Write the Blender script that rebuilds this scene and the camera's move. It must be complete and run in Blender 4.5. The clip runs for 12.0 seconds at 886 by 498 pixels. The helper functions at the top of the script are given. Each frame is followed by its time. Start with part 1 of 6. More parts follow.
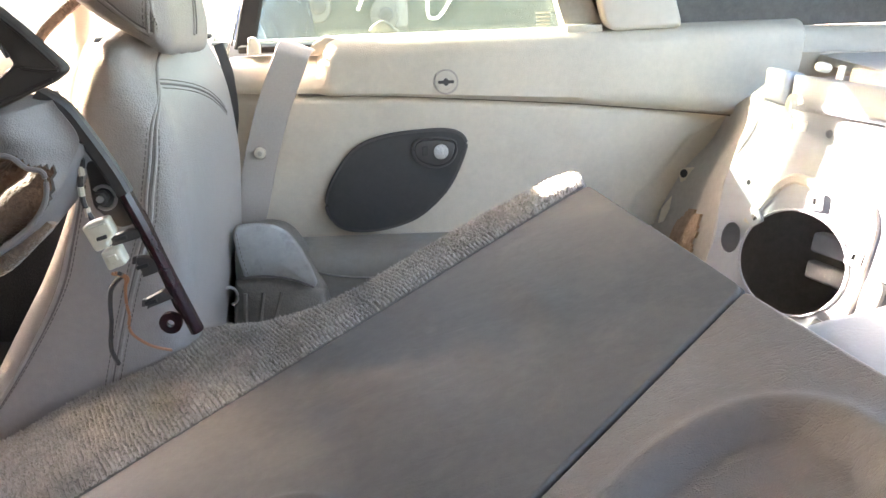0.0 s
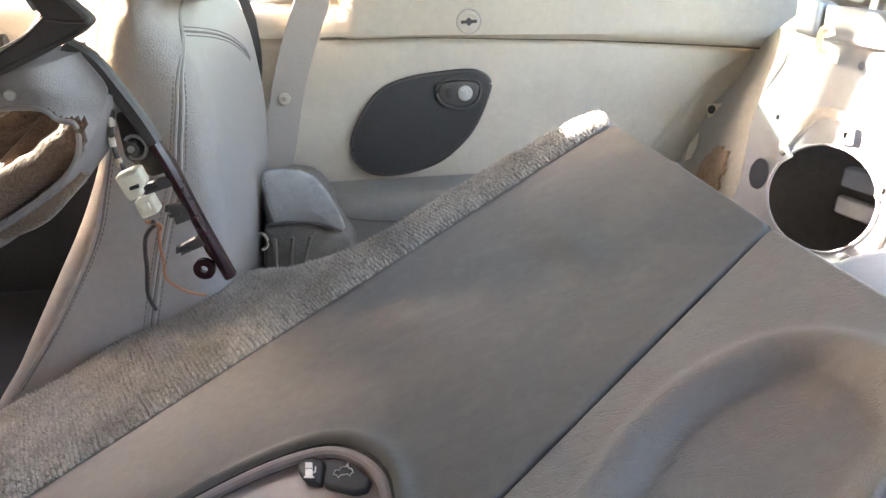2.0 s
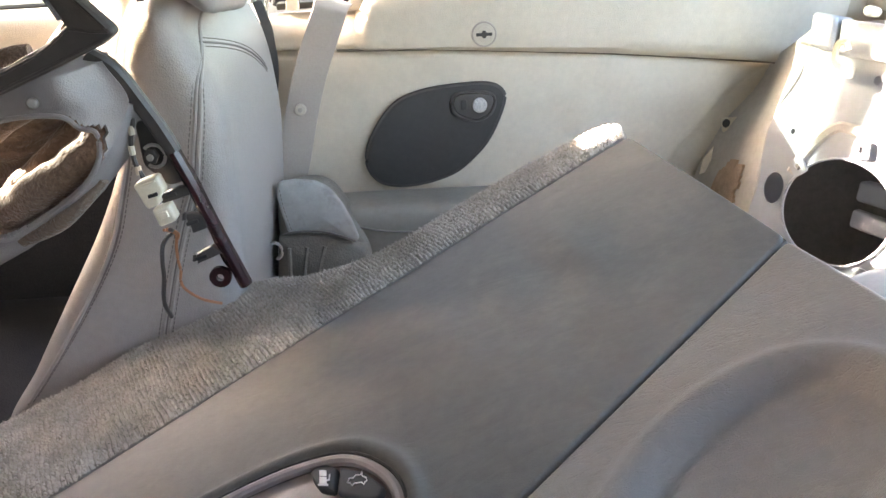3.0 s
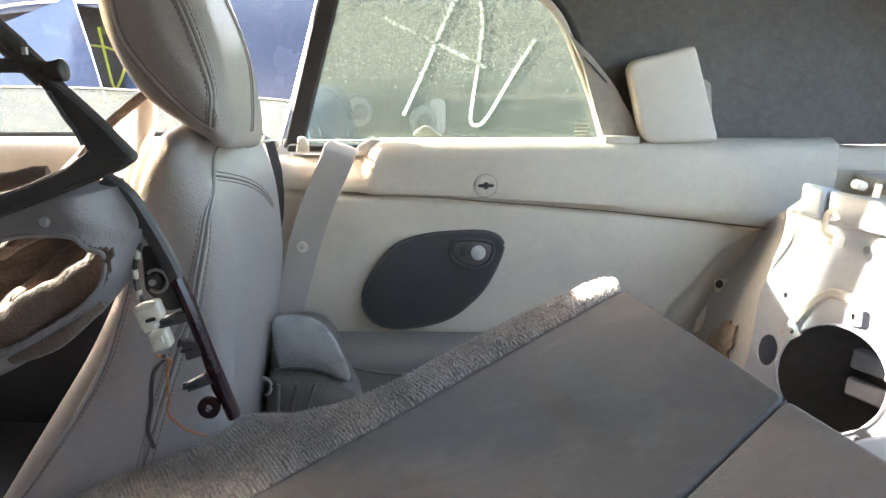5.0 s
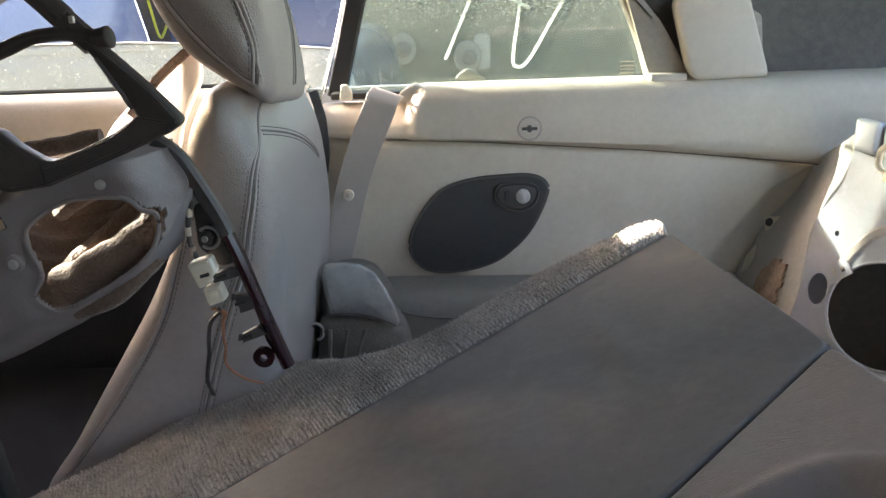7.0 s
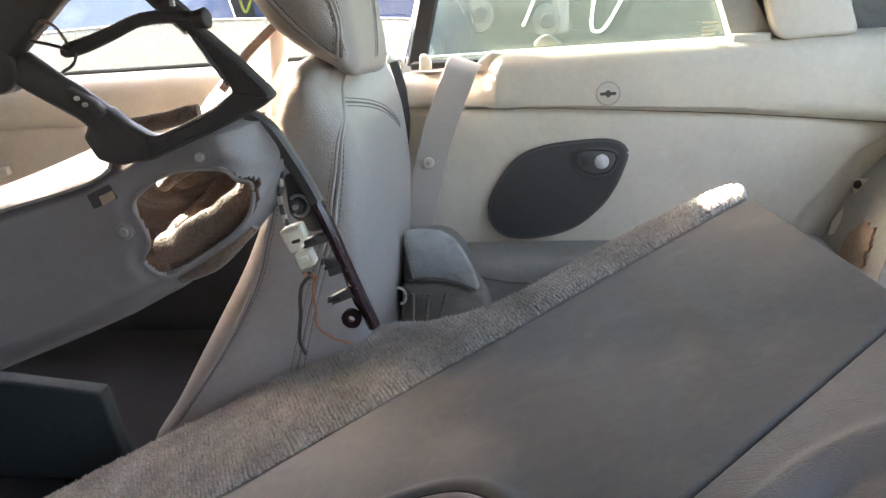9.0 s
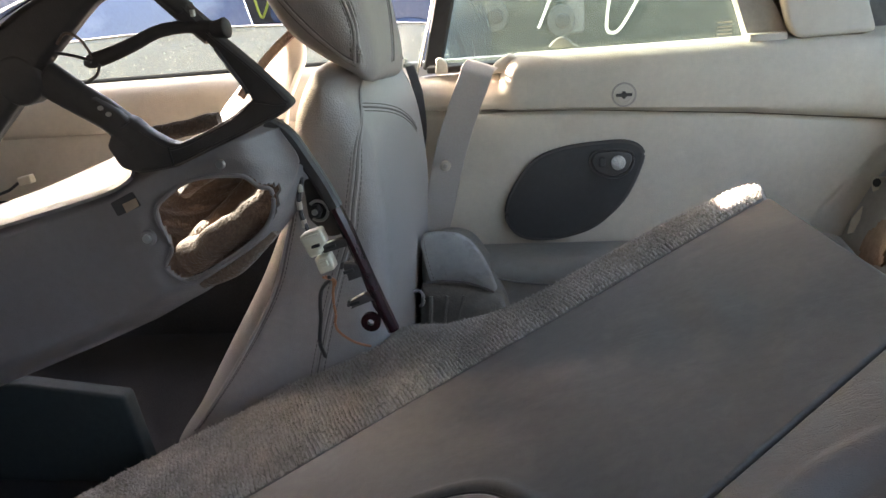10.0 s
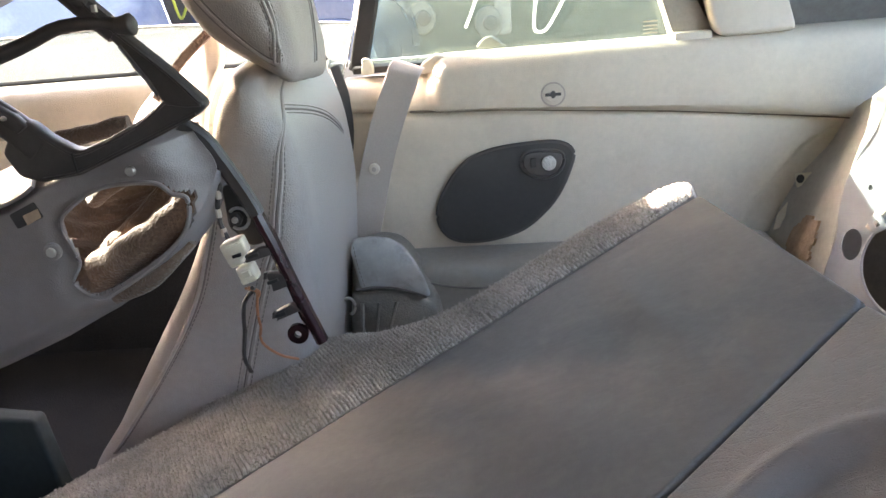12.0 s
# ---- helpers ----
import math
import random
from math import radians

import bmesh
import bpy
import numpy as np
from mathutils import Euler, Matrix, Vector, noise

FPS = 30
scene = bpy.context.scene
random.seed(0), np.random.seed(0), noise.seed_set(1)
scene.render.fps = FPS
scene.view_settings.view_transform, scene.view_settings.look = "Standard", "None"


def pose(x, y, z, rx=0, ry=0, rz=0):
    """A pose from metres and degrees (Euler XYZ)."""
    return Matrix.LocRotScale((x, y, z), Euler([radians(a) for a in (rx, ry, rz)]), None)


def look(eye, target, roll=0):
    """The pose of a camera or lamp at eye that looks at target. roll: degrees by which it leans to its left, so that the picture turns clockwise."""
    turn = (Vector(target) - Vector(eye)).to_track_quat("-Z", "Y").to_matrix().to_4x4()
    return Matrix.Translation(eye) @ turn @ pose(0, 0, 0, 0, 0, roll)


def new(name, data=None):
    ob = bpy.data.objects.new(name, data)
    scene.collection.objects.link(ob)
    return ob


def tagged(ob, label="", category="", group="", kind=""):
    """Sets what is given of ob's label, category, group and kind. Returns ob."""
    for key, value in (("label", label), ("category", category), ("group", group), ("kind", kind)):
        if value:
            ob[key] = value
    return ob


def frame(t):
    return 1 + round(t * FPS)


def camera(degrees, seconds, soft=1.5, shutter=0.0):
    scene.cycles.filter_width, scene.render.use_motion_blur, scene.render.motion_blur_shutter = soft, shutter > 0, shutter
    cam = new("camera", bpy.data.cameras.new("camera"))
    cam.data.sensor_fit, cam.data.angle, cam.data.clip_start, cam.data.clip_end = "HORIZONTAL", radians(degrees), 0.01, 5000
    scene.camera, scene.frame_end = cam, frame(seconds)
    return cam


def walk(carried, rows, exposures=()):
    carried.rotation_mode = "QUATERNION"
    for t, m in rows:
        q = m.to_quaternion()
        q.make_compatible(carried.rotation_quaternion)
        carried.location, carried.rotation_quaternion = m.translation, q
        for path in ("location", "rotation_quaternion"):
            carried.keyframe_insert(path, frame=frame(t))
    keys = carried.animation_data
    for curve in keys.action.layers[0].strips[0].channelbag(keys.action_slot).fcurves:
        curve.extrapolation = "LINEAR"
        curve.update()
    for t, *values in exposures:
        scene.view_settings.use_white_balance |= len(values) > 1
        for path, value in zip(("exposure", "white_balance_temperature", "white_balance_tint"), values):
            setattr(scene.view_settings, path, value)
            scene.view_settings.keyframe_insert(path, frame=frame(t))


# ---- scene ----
# ---------------------------------------------------------------- camera
cam = camera(57.5, 12.0)
PATH = [
    (0, (0.0165, 0.0242, 1.0692), (0.1166, 1.8894, 0.3542), -1.80),
    (0.5, (0.0192, 0.0295, 1.0685), (0.1807, 1.8728, 0.3095), -1.71),
    (1, (0.0163, 0.0216, 1.0718), (0.0941, 1.8299, 0.2208), -2.91),
    (1.5, (0.0147, 0.0154, 1.0723), (0.0646, 1.8264, 0.2250), -3.25),
    (2, (0.0156, 0.0168, 1.0737), (0.0430, 1.8291, 0.2282), -3.69),
    (2.5, (0.0166, 0.0197, 1.0725), (0.0380, 1.8347, 0.2328), -3.78),
    (2.7, (0.0146, 0.0160, 1.0732), (0.0248, 1.8331, 0.2377), -3.80),
    (4.3, (0.0048, 0.0096, 1.0718), (-0.0178, 1.9236, 0.4918), -2.34),
    (4.5, (0.0014, 0.0101, 1.0659), (0.0122, 1.9371, 0.5304), -1.03),
    (5, (0.0021, 0.0087, 1.0668), (0.0415, 1.9525, 0.5979), 0.09),
    (5.5, (0.0003, 0.0001, 1.0702), (0.0003, 1.9489, 0.6208), -0.00),
    (6, (0.0000, -0.0051, 1.0745), (-0.0533, 1.9498, 0.6556), -0.40),
    (6.5, (0.0033, -0.0037, 1.0779), (-0.0929, 1.9236, 0.5522), -1.39),
    (6.7, (0.0076, 0.0025, 1.0837), (-0.0793, 1.9112, 0.4927), -1.97),
    (8.3, (0.0098, -0.0099, 1.0877), (-0.1021, 1.8749, 0.4282), -3.43),
    (8.5, (0.0115, -0.0183, 1.0936), (-0.1545, 1.8587, 0.4234), -3.93),
    (9, (0.0097, -0.0260, 1.0931), (-0.2702, 1.8313, 0.4060), -4.56),
    (9.5, (0.0101, -0.0316, 1.0964), (-0.2903, 1.8241, 0.4136), -5.14),
    (10, (0.0099, -0.0325, 1.0984), (-0.3115, 1.8201, 0.4169), -5.53),
    (10.5, (0.0123, -0.0290, 1.1010), (-0.3202, 1.8266, 0.4328), -6.49),
    (11, (0.0112, -0.0093, 1.0950), (-0.2368, 1.8574, 0.4213), -5.99),
    (11.5, (0.0113, -0.0018, 1.0948), (-0.1706, 1.8677, 0.4078), -5.54),
    (12, (0.0096, -0.0001, 1.0896), (-0.1486, 1.8705, 0.3999), -5.20),
]
EXPOSURES = [(0.0, 4.97, 7300, 21), (0.5, 4.87, 7350, 21), (1.0, 4.87, 7400, 21), (2.5, 5.07, 7450, 21), (4.5, 4.67, 6900, 20), (5.5, 4.08, 7050, 18), (6.5, 3.80, 7100, 21), (8.5, 4.67, 7100, 20), (9.5, 4.27, 7100, 21), (10.5, 3.72, 7050, 19), (12.0, 4.60, 7150, 22)]
walk(cam, [(t, look(eye, target, roll)) for t, eye, target, roll in PATH], EXPOSURES)

# ---------------------------------------------------------------- light
SUN = Vector((-0.847, 0.360, 0.391)).normalized()
world = bpy.data.worlds.new("sky")
scene.world = world
world.use_nodes = True
wn = world.node_tree
sky = wn.nodes.new("ShaderNodeTexSky")
sky.sky_type, sky.sun_disc = "NISHITA", False
sky.sun_elevation = math.asin(SUN.z)
sky.sun_rotation = math.atan2(SUN.x, SUN.y)
sky.dust_density, sky.ozone_density = 2.5, 0.8
back = wn.nodes["Background"]
back.inputs[1].default_value = 0.15
wn.links.new(sky.outputs[0], back.inputs[0])
sun_data = bpy.data.lights.new("sun", "SUN")
sun_data.energy, sun_data.angle, sun_data.color = 5.0, radians(0.6), (1.0, 0.96, 0.90)
sun = new("sun", sun_data)
sun.matrix_world = look(SUN * 20, (0, 0, 0))


# ---------------------------------------------------------------- materials
def node(nt, kind, **values):
    n = nt.nodes.new(kind)
    for key, value in values.items():
        n.inputs[key.replace("_", " ")].default_value = value
    return n


def base_material(name):
    m = bpy.data.materials.new(name)
    m.use_nodes = True
    nt = m.node_tree
    return m, nt, nt.nodes["Principled BSDF"]


def surface(name, color, rough=0.6, metal=0.0, var=0.12, big=6.0, small=90.0, dirt=0.0, dirt_color=(0.2, 0.14, 0.09),
            bump=0.0, bump_scale=500.0, bump_kind="noise", gloss_var=0.1, sheen=0.0, dirt_scale=9.0, spec=0.5, crease=0.0, crease_scale=18.0):
    """Colour varied at two scales, patches of dirt, uneven gloss and a fine relief."""
    m, nt, bsdf = base_material(name)
    co = nt.nodes.new("ShaderNodeTexCoord")
    n1 = node(nt, "ShaderNodeTexNoise", Scale=big, Detail=5.0, Roughness=0.6)
    n2 = node(nt, "ShaderNodeTexNoise", Scale=small, Detail=4.0, Roughness=0.7)
    for n in (n1, n2):
        nt.links.new(co.outputs["Object"], n.inputs["Vector"])
    add = nt.nodes.new("ShaderNodeMath")
    add.operation = "ADD"
    nt.links.new(n1.outputs["Fac"], add.inputs[0])
    nt.links.new(n2.outputs["Fac"], add.inputs[1])
    ramp = nt.nodes.new("ShaderNodeMapRange")
    ramp.inputs["From Min"].default_value, ramp.inputs["From Max"].default_value = 0.7, 1.3
    ramp.inputs["To Min"].default_value, ramp.inputs["To Max"].default_value = 1 - var, 1 + var
    nt.links.new(add.outputs[0], ramp.inputs["Value"])
    mul = nt.nodes.new("ShaderNodeVectorMath")
    mul.operation = "SCALE"
    mul.inputs[0].default_value = color
    nt.links.new(ramp.outputs[0], mul.inputs["Scale"])
    out = mul.outputs[0]
    if dirt > 0:
        n3 = node(nt, "ShaderNodeTexNoise", Scale=dirt_scale, Detail=8.0, Roughness=0.65, Distortion=0.6)
        nt.links.new(co.outputs["Object"], n3.inputs["Vector"])
        fac = nt.nodes.new("ShaderNodeMapRange")
        fac.inputs["From Min"].default_value, fac.inputs["From Max"].default_value = 0.5, 0.72
        fac.inputs["To Min"].default_value, fac.inputs["To Max"].default_value = 0.0, dirt
        nt.links.new(n3.outputs["Fac"], fac.inputs["Value"])
        mix = nt.nodes.new("ShaderNodeMix")
        mix.data_type = "RGBA"
        mix.inputs["B"].default_value = (*dirt_color, 1)
        nt.links.new(fac.outputs[0], mix.inputs["Factor"])
        nt.links.new(out, mix.inputs["A"])
        out = mix.outputs["Result"]
    nt.links.new(out, bsdf.inputs["Base Color"])
    rr = nt.nodes.new("ShaderNodeMapRange")
    rr.inputs["To Min"].default_value, rr.inputs["To Max"].default_value = max(0.02, rough - gloss_var), min(1, rough + gloss_var)
    nt.links.new(n1.outputs["Fac"], rr.inputs["Value"])
    nt.links.new(rr.outputs[0], bsdf.inputs["Roughness"])
    bsdf.inputs["Metallic"].default_value = metal
    bsdf.inputs["Specular IOR Level"].default_value = spec
    if sheen:
        bsdf.inputs["Sheen Weight"].default_value = sheen
    if bump > 0:
        if bump_kind == "grain":
            tex = node(nt, "ShaderNodeTexVoronoi", Scale=bump_scale)
            height = tex.outputs["Distance"]
        else:
            tex = node(nt, "ShaderNodeTexNoise", Scale=bump_scale, Detail=3.0)
            height = tex.outputs["Fac"]
        nt.links.new(co.outputs["Object"], tex.inputs["Vector"])
        b = nt.nodes.new("ShaderNodeBump")
        b.inputs["Strength"].default_value, b.inputs["Distance"].default_value = 1.0, bump
        nt.links.new(height, b.inputs["Height"])
        nt.links.new(b.outputs[0], bsdf.inputs["Normal"])
        if crease > 0:
            fold = node(nt, "ShaderNodeTexNoise", Scale=crease_scale, Detail=3.0, Roughness=0.55, Distortion=1.2)
            pull = nt.nodes.new("ShaderNodeMapping")
            pull.inputs["Rotation"].default_value = (0.3, 0.5, 0.9)
            pull.inputs["Scale"].default_value = (0.6, 2.2, 1.0)
            nt.links.new(co.outputs["Object"], pull.inputs["Vector"])
            nt.links.new(pull.outputs[0], fold.inputs["Vector"])
            off = nt.nodes.new("ShaderNodeMath")
            off.operation = "SUBTRACT"
            off.inputs[1].default_value = 0.5
            nt.links.new(fold.outputs["Fac"], off.inputs[0])
            mag = nt.nodes.new("ShaderNodeMath")
            mag.operation = "ABSOLUTE"
            nt.links.new(off.outputs[0], mag.inputs[0])
            sharp = nt.nodes.new("ShaderNodeMapRange")
            sharp.inputs["From Max"].default_value = 0.035
            nt.links.new(mag.outputs[0], sharp.inputs["Value"])
            b2 = nt.nodes.new("ShaderNodeBump")
            b2.inputs["Strength"].default_value, b2.inputs["Distance"].default_value = 1.0, crease
            nt.links.new(sharp.outputs[0], b2.inputs["Height"])
            nt.links.new(b.outputs[0], b2.inputs["Normal"])
            nt.links.new(b2.outputs[0], bsdf.inputs["Normal"])
    return m


def dusty_glass(name, dust, tint, dust_color, speck=260.0, streak=30.0, sun_gaps=(), rise=None):
    """Clear glass under a film of dust with specks and rubbed streaks; spots, by centre and size, can be left clear for
    the sun; rise: two heights between which dust is added to cut the sun, and by how much.
    """
    m, nt, bsdf = base_material(name)
    nt.nodes.remove(bsdf)
    co = nt.nodes.new("ShaderNodeTexCoord")
    film = node(nt, "ShaderNodeTexNoise", Scale=7.0, Detail=6.0, Roughness=0.6, Distortion=0.8)
    dots = node(nt, "ShaderNodeTexNoise", Scale=speck, Detail=3.0, Roughness=0.7)
    lines = node(nt, "ShaderNodeTexNoise", Scale=streak, Detail=5.0, Roughness=0.75, Distortion=1.5)
    turn = nt.nodes.new("ShaderNodeMapping")
    turn.inputs["Rotation"].default_value = (0, radians(25), 0)
    turn.inputs["Scale"].default_value = (0.35, 1.0, 2.2)
    nt.links.new(co.outputs["Object"], turn.inputs["Vector"])
    nt.links.new(turn.outputs[0], lines.inputs["Vector"])
    for n in (film, dots):
        nt.links.new(co.outputs["Object"], n.inputs["Vector"])

    def ranged(sock, lo, hi, a, b):
        r = nt.nodes.new("ShaderNodeMapRange")
        for key, value in (("From Min", lo), ("From Max", hi), ("To Min", a), ("To Max", b)):
            r.inputs[key].default_value = value
        nt.links.new(sock, r.inputs["Value"])
        return r.outputs[0]

    def summed(a, b):
        s = nt.nodes.new("ShaderNodeMath")
        s.operation, s.use_clamp = "ADD", True
        nt.links.new(a, s.inputs[0])
        nt.links.new(b, s.inputs[1])
        return s.outputs[0]

    spots = node(nt, "ShaderNodeTexVoronoi", Scale=speck * 0.30, Randomness=1.0)
    nt.links.new(co.outputs["Object"], spots.inputs["Vector"])
    hairs = node(nt, "ShaderNodeTexNoise", Scale=streak * 2.0, Detail=2.0, Roughness=0.5, Distortion=2.5)
    slant = nt.nodes.new("ShaderNodeMapping")
    slant.inputs["Rotation"].default_value = (0, radians(-12), 0)
    slant.inputs["Scale"].default_value = (0.5, 1.0, 3.2)
    nt.links.new(co.outputs["Object"], slant.inputs["Vector"])
    nt.links.new(slant.outputs[0], hairs.inputs["Vector"])
    ridge = nt.nodes.new("ShaderNodeMath")
    ridge.operation = "SUBTRACT"
    ridge.inputs[1].default_value = 0.5
    nt.links.new(hairs.outputs["Fac"], ridge.inputs[0])
    fine = nt.nodes.new("ShaderNodeMath")
    fine.operation = "ABSOLUTE"
    nt.links.new(ridge.outputs[0], fine.inputs[0])
    hair = ranged(fine.outputs[0], 0.0, 0.012, 0.55, 0.0)
    patch = node(nt, "ShaderNodeTexNoise", Scale=9.0, Detail=3.0, Roughness=0.6)
    nt.links.new(co.outputs["Object"], patch.inputs["Vector"])
    worn = nt.nodes.new("ShaderNodeMath")
    worn.operation = "MULTIPLY"
    nt.links.new(hair, worn.inputs[0])
    nt.links.new(ranged(patch.outputs["Fac"], 0.50, 0.66, 0.0, 1.0), worn.inputs[1])
    fac = summed(ranged(film.outputs["Fac"], 0.3, 0.7, dust * 0.75, dust * 1.25), ranged(dots.outputs["Fac"], 0.54, 0.70, 0.0, 0.34))
    fac = summed(fac, ranged(lines.outputs["Fac"], 0.60, 0.75, 0.0, 0.22))
    fac = summed(fac, ranged(spots.outputs["Distance"], 0.07, 0.15, 0.6, 0.0))
    fac = summed(fac, worn.outputs[0])
    # dust thickened with height to hold back the sun
    if rise:
        xyz = nt.nodes.new("ShaderNodeSeparateXYZ")
        nt.links.new(co.outputs["Object"], xyz.inputs[0])
        more = nt.nodes.new("ShaderNodeMath")
        more.operation, more.use_clamp = "MULTIPLY", True
        nt.links.new(fac, more.inputs[0])
        nt.links.new(ranged(xyz.outputs["Z"], *rise), more.inputs[1])
        fac = more.outputs[0]
    # clear spots put into the dust to let sun through
    for centre, size in sun_gaps:
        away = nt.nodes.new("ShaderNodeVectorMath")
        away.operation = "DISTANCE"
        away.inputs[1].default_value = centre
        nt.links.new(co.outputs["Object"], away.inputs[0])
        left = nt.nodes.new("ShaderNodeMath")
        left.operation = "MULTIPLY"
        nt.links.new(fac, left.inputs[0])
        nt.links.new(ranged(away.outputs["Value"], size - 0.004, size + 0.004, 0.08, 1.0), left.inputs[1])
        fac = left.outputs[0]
    glass = nt.nodes.new("ShaderNodeBsdfTransparent")
    glass.inputs["Color"].default_value = (*tint, 1)
    gloss = node(nt, "ShaderNodeBsdfGlossy", Roughness=0.05)
    facing_edge = nt.nodes.new("ShaderNodeLayerWeight")
    steep = nt.nodes.new("ShaderNodeMath")
    steep.operation = "POWER"
    steep.inputs[1].default_value = 5.0
    nt.links.new(facing_edge.outputs["Facing"], steep.inputs[0])
    pane = nt.nodes.new("ShaderNodeMixShader")
    nt.links.new(ranged(steep.outputs[0], 0.0, 1.0, 0.04, 0.8), pane.inputs[0])
    nt.links.new(glass.outputs[0], pane.inputs[1])
    nt.links.new(gloss.outputs[0], pane.inputs[2])
    tl = node(nt, "ShaderNodeBsdfTranslucent", Color=(*dust_color, 1))
    df = node(nt, "ShaderNodeBsdfDiffuse", Color=(*dust_color, 1))
    dustmix = nt.nodes.new("ShaderNodeMixShader")
    dustmix.inputs[0].default_value = 0.45
    nt.links.new(tl.outputs[0], dustmix.inputs[1])
    nt.links.new(df.outputs[0], dustmix.inputs[2])
    mix = nt.nodes.new("ShaderNodeMixShader")
    nt.links.new(fac, mix.inputs[0])
    nt.links.new(pane.outputs[0], mix.inputs[1])
    nt.links.new(dustmix.outputs[0], mix.inputs[2])
    nt.links.new(mix.outputs[0], nt.nodes["Material Output"].inputs["Surface"])
    return m


def thin_paint(name, color):
    """Paint thin enough for daylight to show through."""
    m, nt, bsdf = base_material(name)
    nt.nodes.remove(bsdf)
    co = nt.nodes.new("ShaderNodeTexCoord")
    n1 = node(nt, "ShaderNodeTexNoise", Scale=160.0, Detail=4.0)
    nt.links.new(co.outputs["Object"], n1.inputs["Vector"])
    r = nt.nodes.new("ShaderNodeMapRange")
    r.inputs["From Min"].default_value, r.inputs["From Max"].default_value = 0.3, 0.7
    r.inputs["To Min"].default_value, r.inputs["To Max"].default_value = 0.18, 0.36
    nt.links.new(n1.outputs["Fac"], r.inputs["Value"])
    tl = node(nt, "ShaderNodeBsdfTranslucent", Color=(*color, 1))
    df = node(nt, "ShaderNodeBsdfDiffuse", Color=(*color, 1))
    mix = nt.nodes.new("ShaderNodeMixShader")
    nt.links.new(r.outputs[0], mix.inputs[0])
    nt.links.new(tl.outputs[0], mix.inputs[1])
    nt.links.new(df.outputs[0], mix.inputs[2])
    nt.links.new(mix.outputs[0], nt.nodes["Material Output"].inputs["Surface"])
    return m


def pile_material(name, dark, light):
    """Carpet tufts, each of its own shade."""
    m, nt, bsdf = base_material(name)
    geo = nt.nodes.new("ShaderNodeNewGeometry")
    co = nt.nodes.new("ShaderNodeTexCoord")
    n1 = node(nt, "ShaderNodeTexNoise", Scale=12.0, Detail=5.0)
    nt.links.new(co.outputs["Object"], n1.inputs["Vector"])
    mix = nt.nodes.new("ShaderNodeMix")
    mix.data_type = "RGBA"
    mix.inputs["A"].default_value, mix.inputs["B"].default_value = (*dark, 1), (*light, 1)
    nt.links.new(geo.outputs["Random Per Island"], mix.inputs["Factor"])
    r = nt.nodes.new("ShaderNodeMapRange")
    r.inputs["From Min"].default_value, r.inputs["From Max"].default_value = 0.35, 0.65
    r.inputs["To Min"].default_value, r.inputs["To Max"].default_value = 0.75, 1.1
    nt.links.new(n1.outputs["Fac"], r.inputs["Value"])
    mul = nt.nodes.new("ShaderNodeVectorMath")
    mul.operation = "SCALE"
    nt.links.new(mix.outputs["Result"], mul.inputs[0])
    nt.links.new(r.outputs[0], mul.inputs["Scale"])
    nt.links.new(mul.outputs[0], bsdf.inputs["Base Color"])
    bsdf.inputs["Roughness"].default_value = 0.95
    bsdf.inputs["Specular IOR Level"].default_value = 0.15
    return m


PILE = pile_material("carpet_tufts", (0.39, 0.36, 0.315), (0.62, 0.58, 0.52))
BEIGE = surface("beige_vinyl_trim", (0.60, 0.53, 0.425), 0.55, var=0.07, dirt=0.18, dirt_color=(0.36, 0.28, 0.2), bump=0.0004, bump_scale=700, bump_kind="grain")
BEIGE_HARD = surface("beige_hard_plastic", (0.58, 0.52, 0.43), 0.5, var=0.06, dirt=0.12, bump=0.0002, bump_scale=900)
GREYCARD = surface("grey_door_vinyl", (0.118, 0.116, 0.107), 0.66, spec=0.28, var=0.12, big=5, dirt=0.35, dirt_color=(0.22, 0.2, 0.17), bump=0.00022, bump_scale=900, bump_kind="grain", crease=0.00012, crease_scale=7)
GREYPAD = surface("grey_padded_vinyl", (0.205, 0.187, 0.166), 0.50, spec=0.35, var=0.09, dirt=0.45, dirt_color=(0.3, 0.2, 0.14), dirt_scale=7, bump=0.0003, bump_scale=800, bump_kind="grain", crease=0.00030, crease_scale=40)
LEATHER = surface("grey_seat_leather", (0.34, 0.315, 0.295), 0.40, var=0.08, dirt=0.15, dirt_color=(0.3, 0.27, 0.25), bump=0.0004, bump_scale=520, bump_kind="grain", crease=0.00012, crease_scale=16)
SEAM = surface("seat_seam", (0.17, 0.155, 0.145), 0.7, var=0.1)
POCKET = surface("pinkish_grey_plastic", (0.26, 0.22, 0.21), 0.5, var=0.10, dirt=0.3, dirt_color=(0.30, 0.17, 0.14), dirt_scale=20, bump=0.0002, bump_scale=800)
LEDGE = surface("worn_grey_ledge_vinyl", (0.27, 0.255, 0.225), 0.6, var=0.10, dirt=0.25, bump=0.0003, bump_scale=700, bump_kind="grain")
GROOVE_SHADE = surface("trim_groove_shade", (0.16, 0.135, 0.105), 0.8, var=0.1)
THREAD = surface("grey_thread", (0.15, 0.135, 0.125), 0.8, var=0.1)
LILAC = surface("grey_door_plastic", (0.23, 0.213, 0.215), 0.42, var=0.07, dirt=0.2, bump=0.0003, bump_scale=700, bump_kind="grain")
SUEDE = surface("faded_grey_suede", (0.40, 0.395, 0.37), 0.9, var=0.12, dirt=0.5, dirt_color=(0.1, 0.09, 0.08), dirt_scale=22, bump=0.0006, bump_scale=900)
CARPET = surface("grey_carpet", (0.20, 0.18, 0.155), 0.95, var=0.3, small=420, dirt=0.35, dirt_color=(0.2, 0.15, 0.1), bump=0.002, bump_scale=450, sheen=0.2)
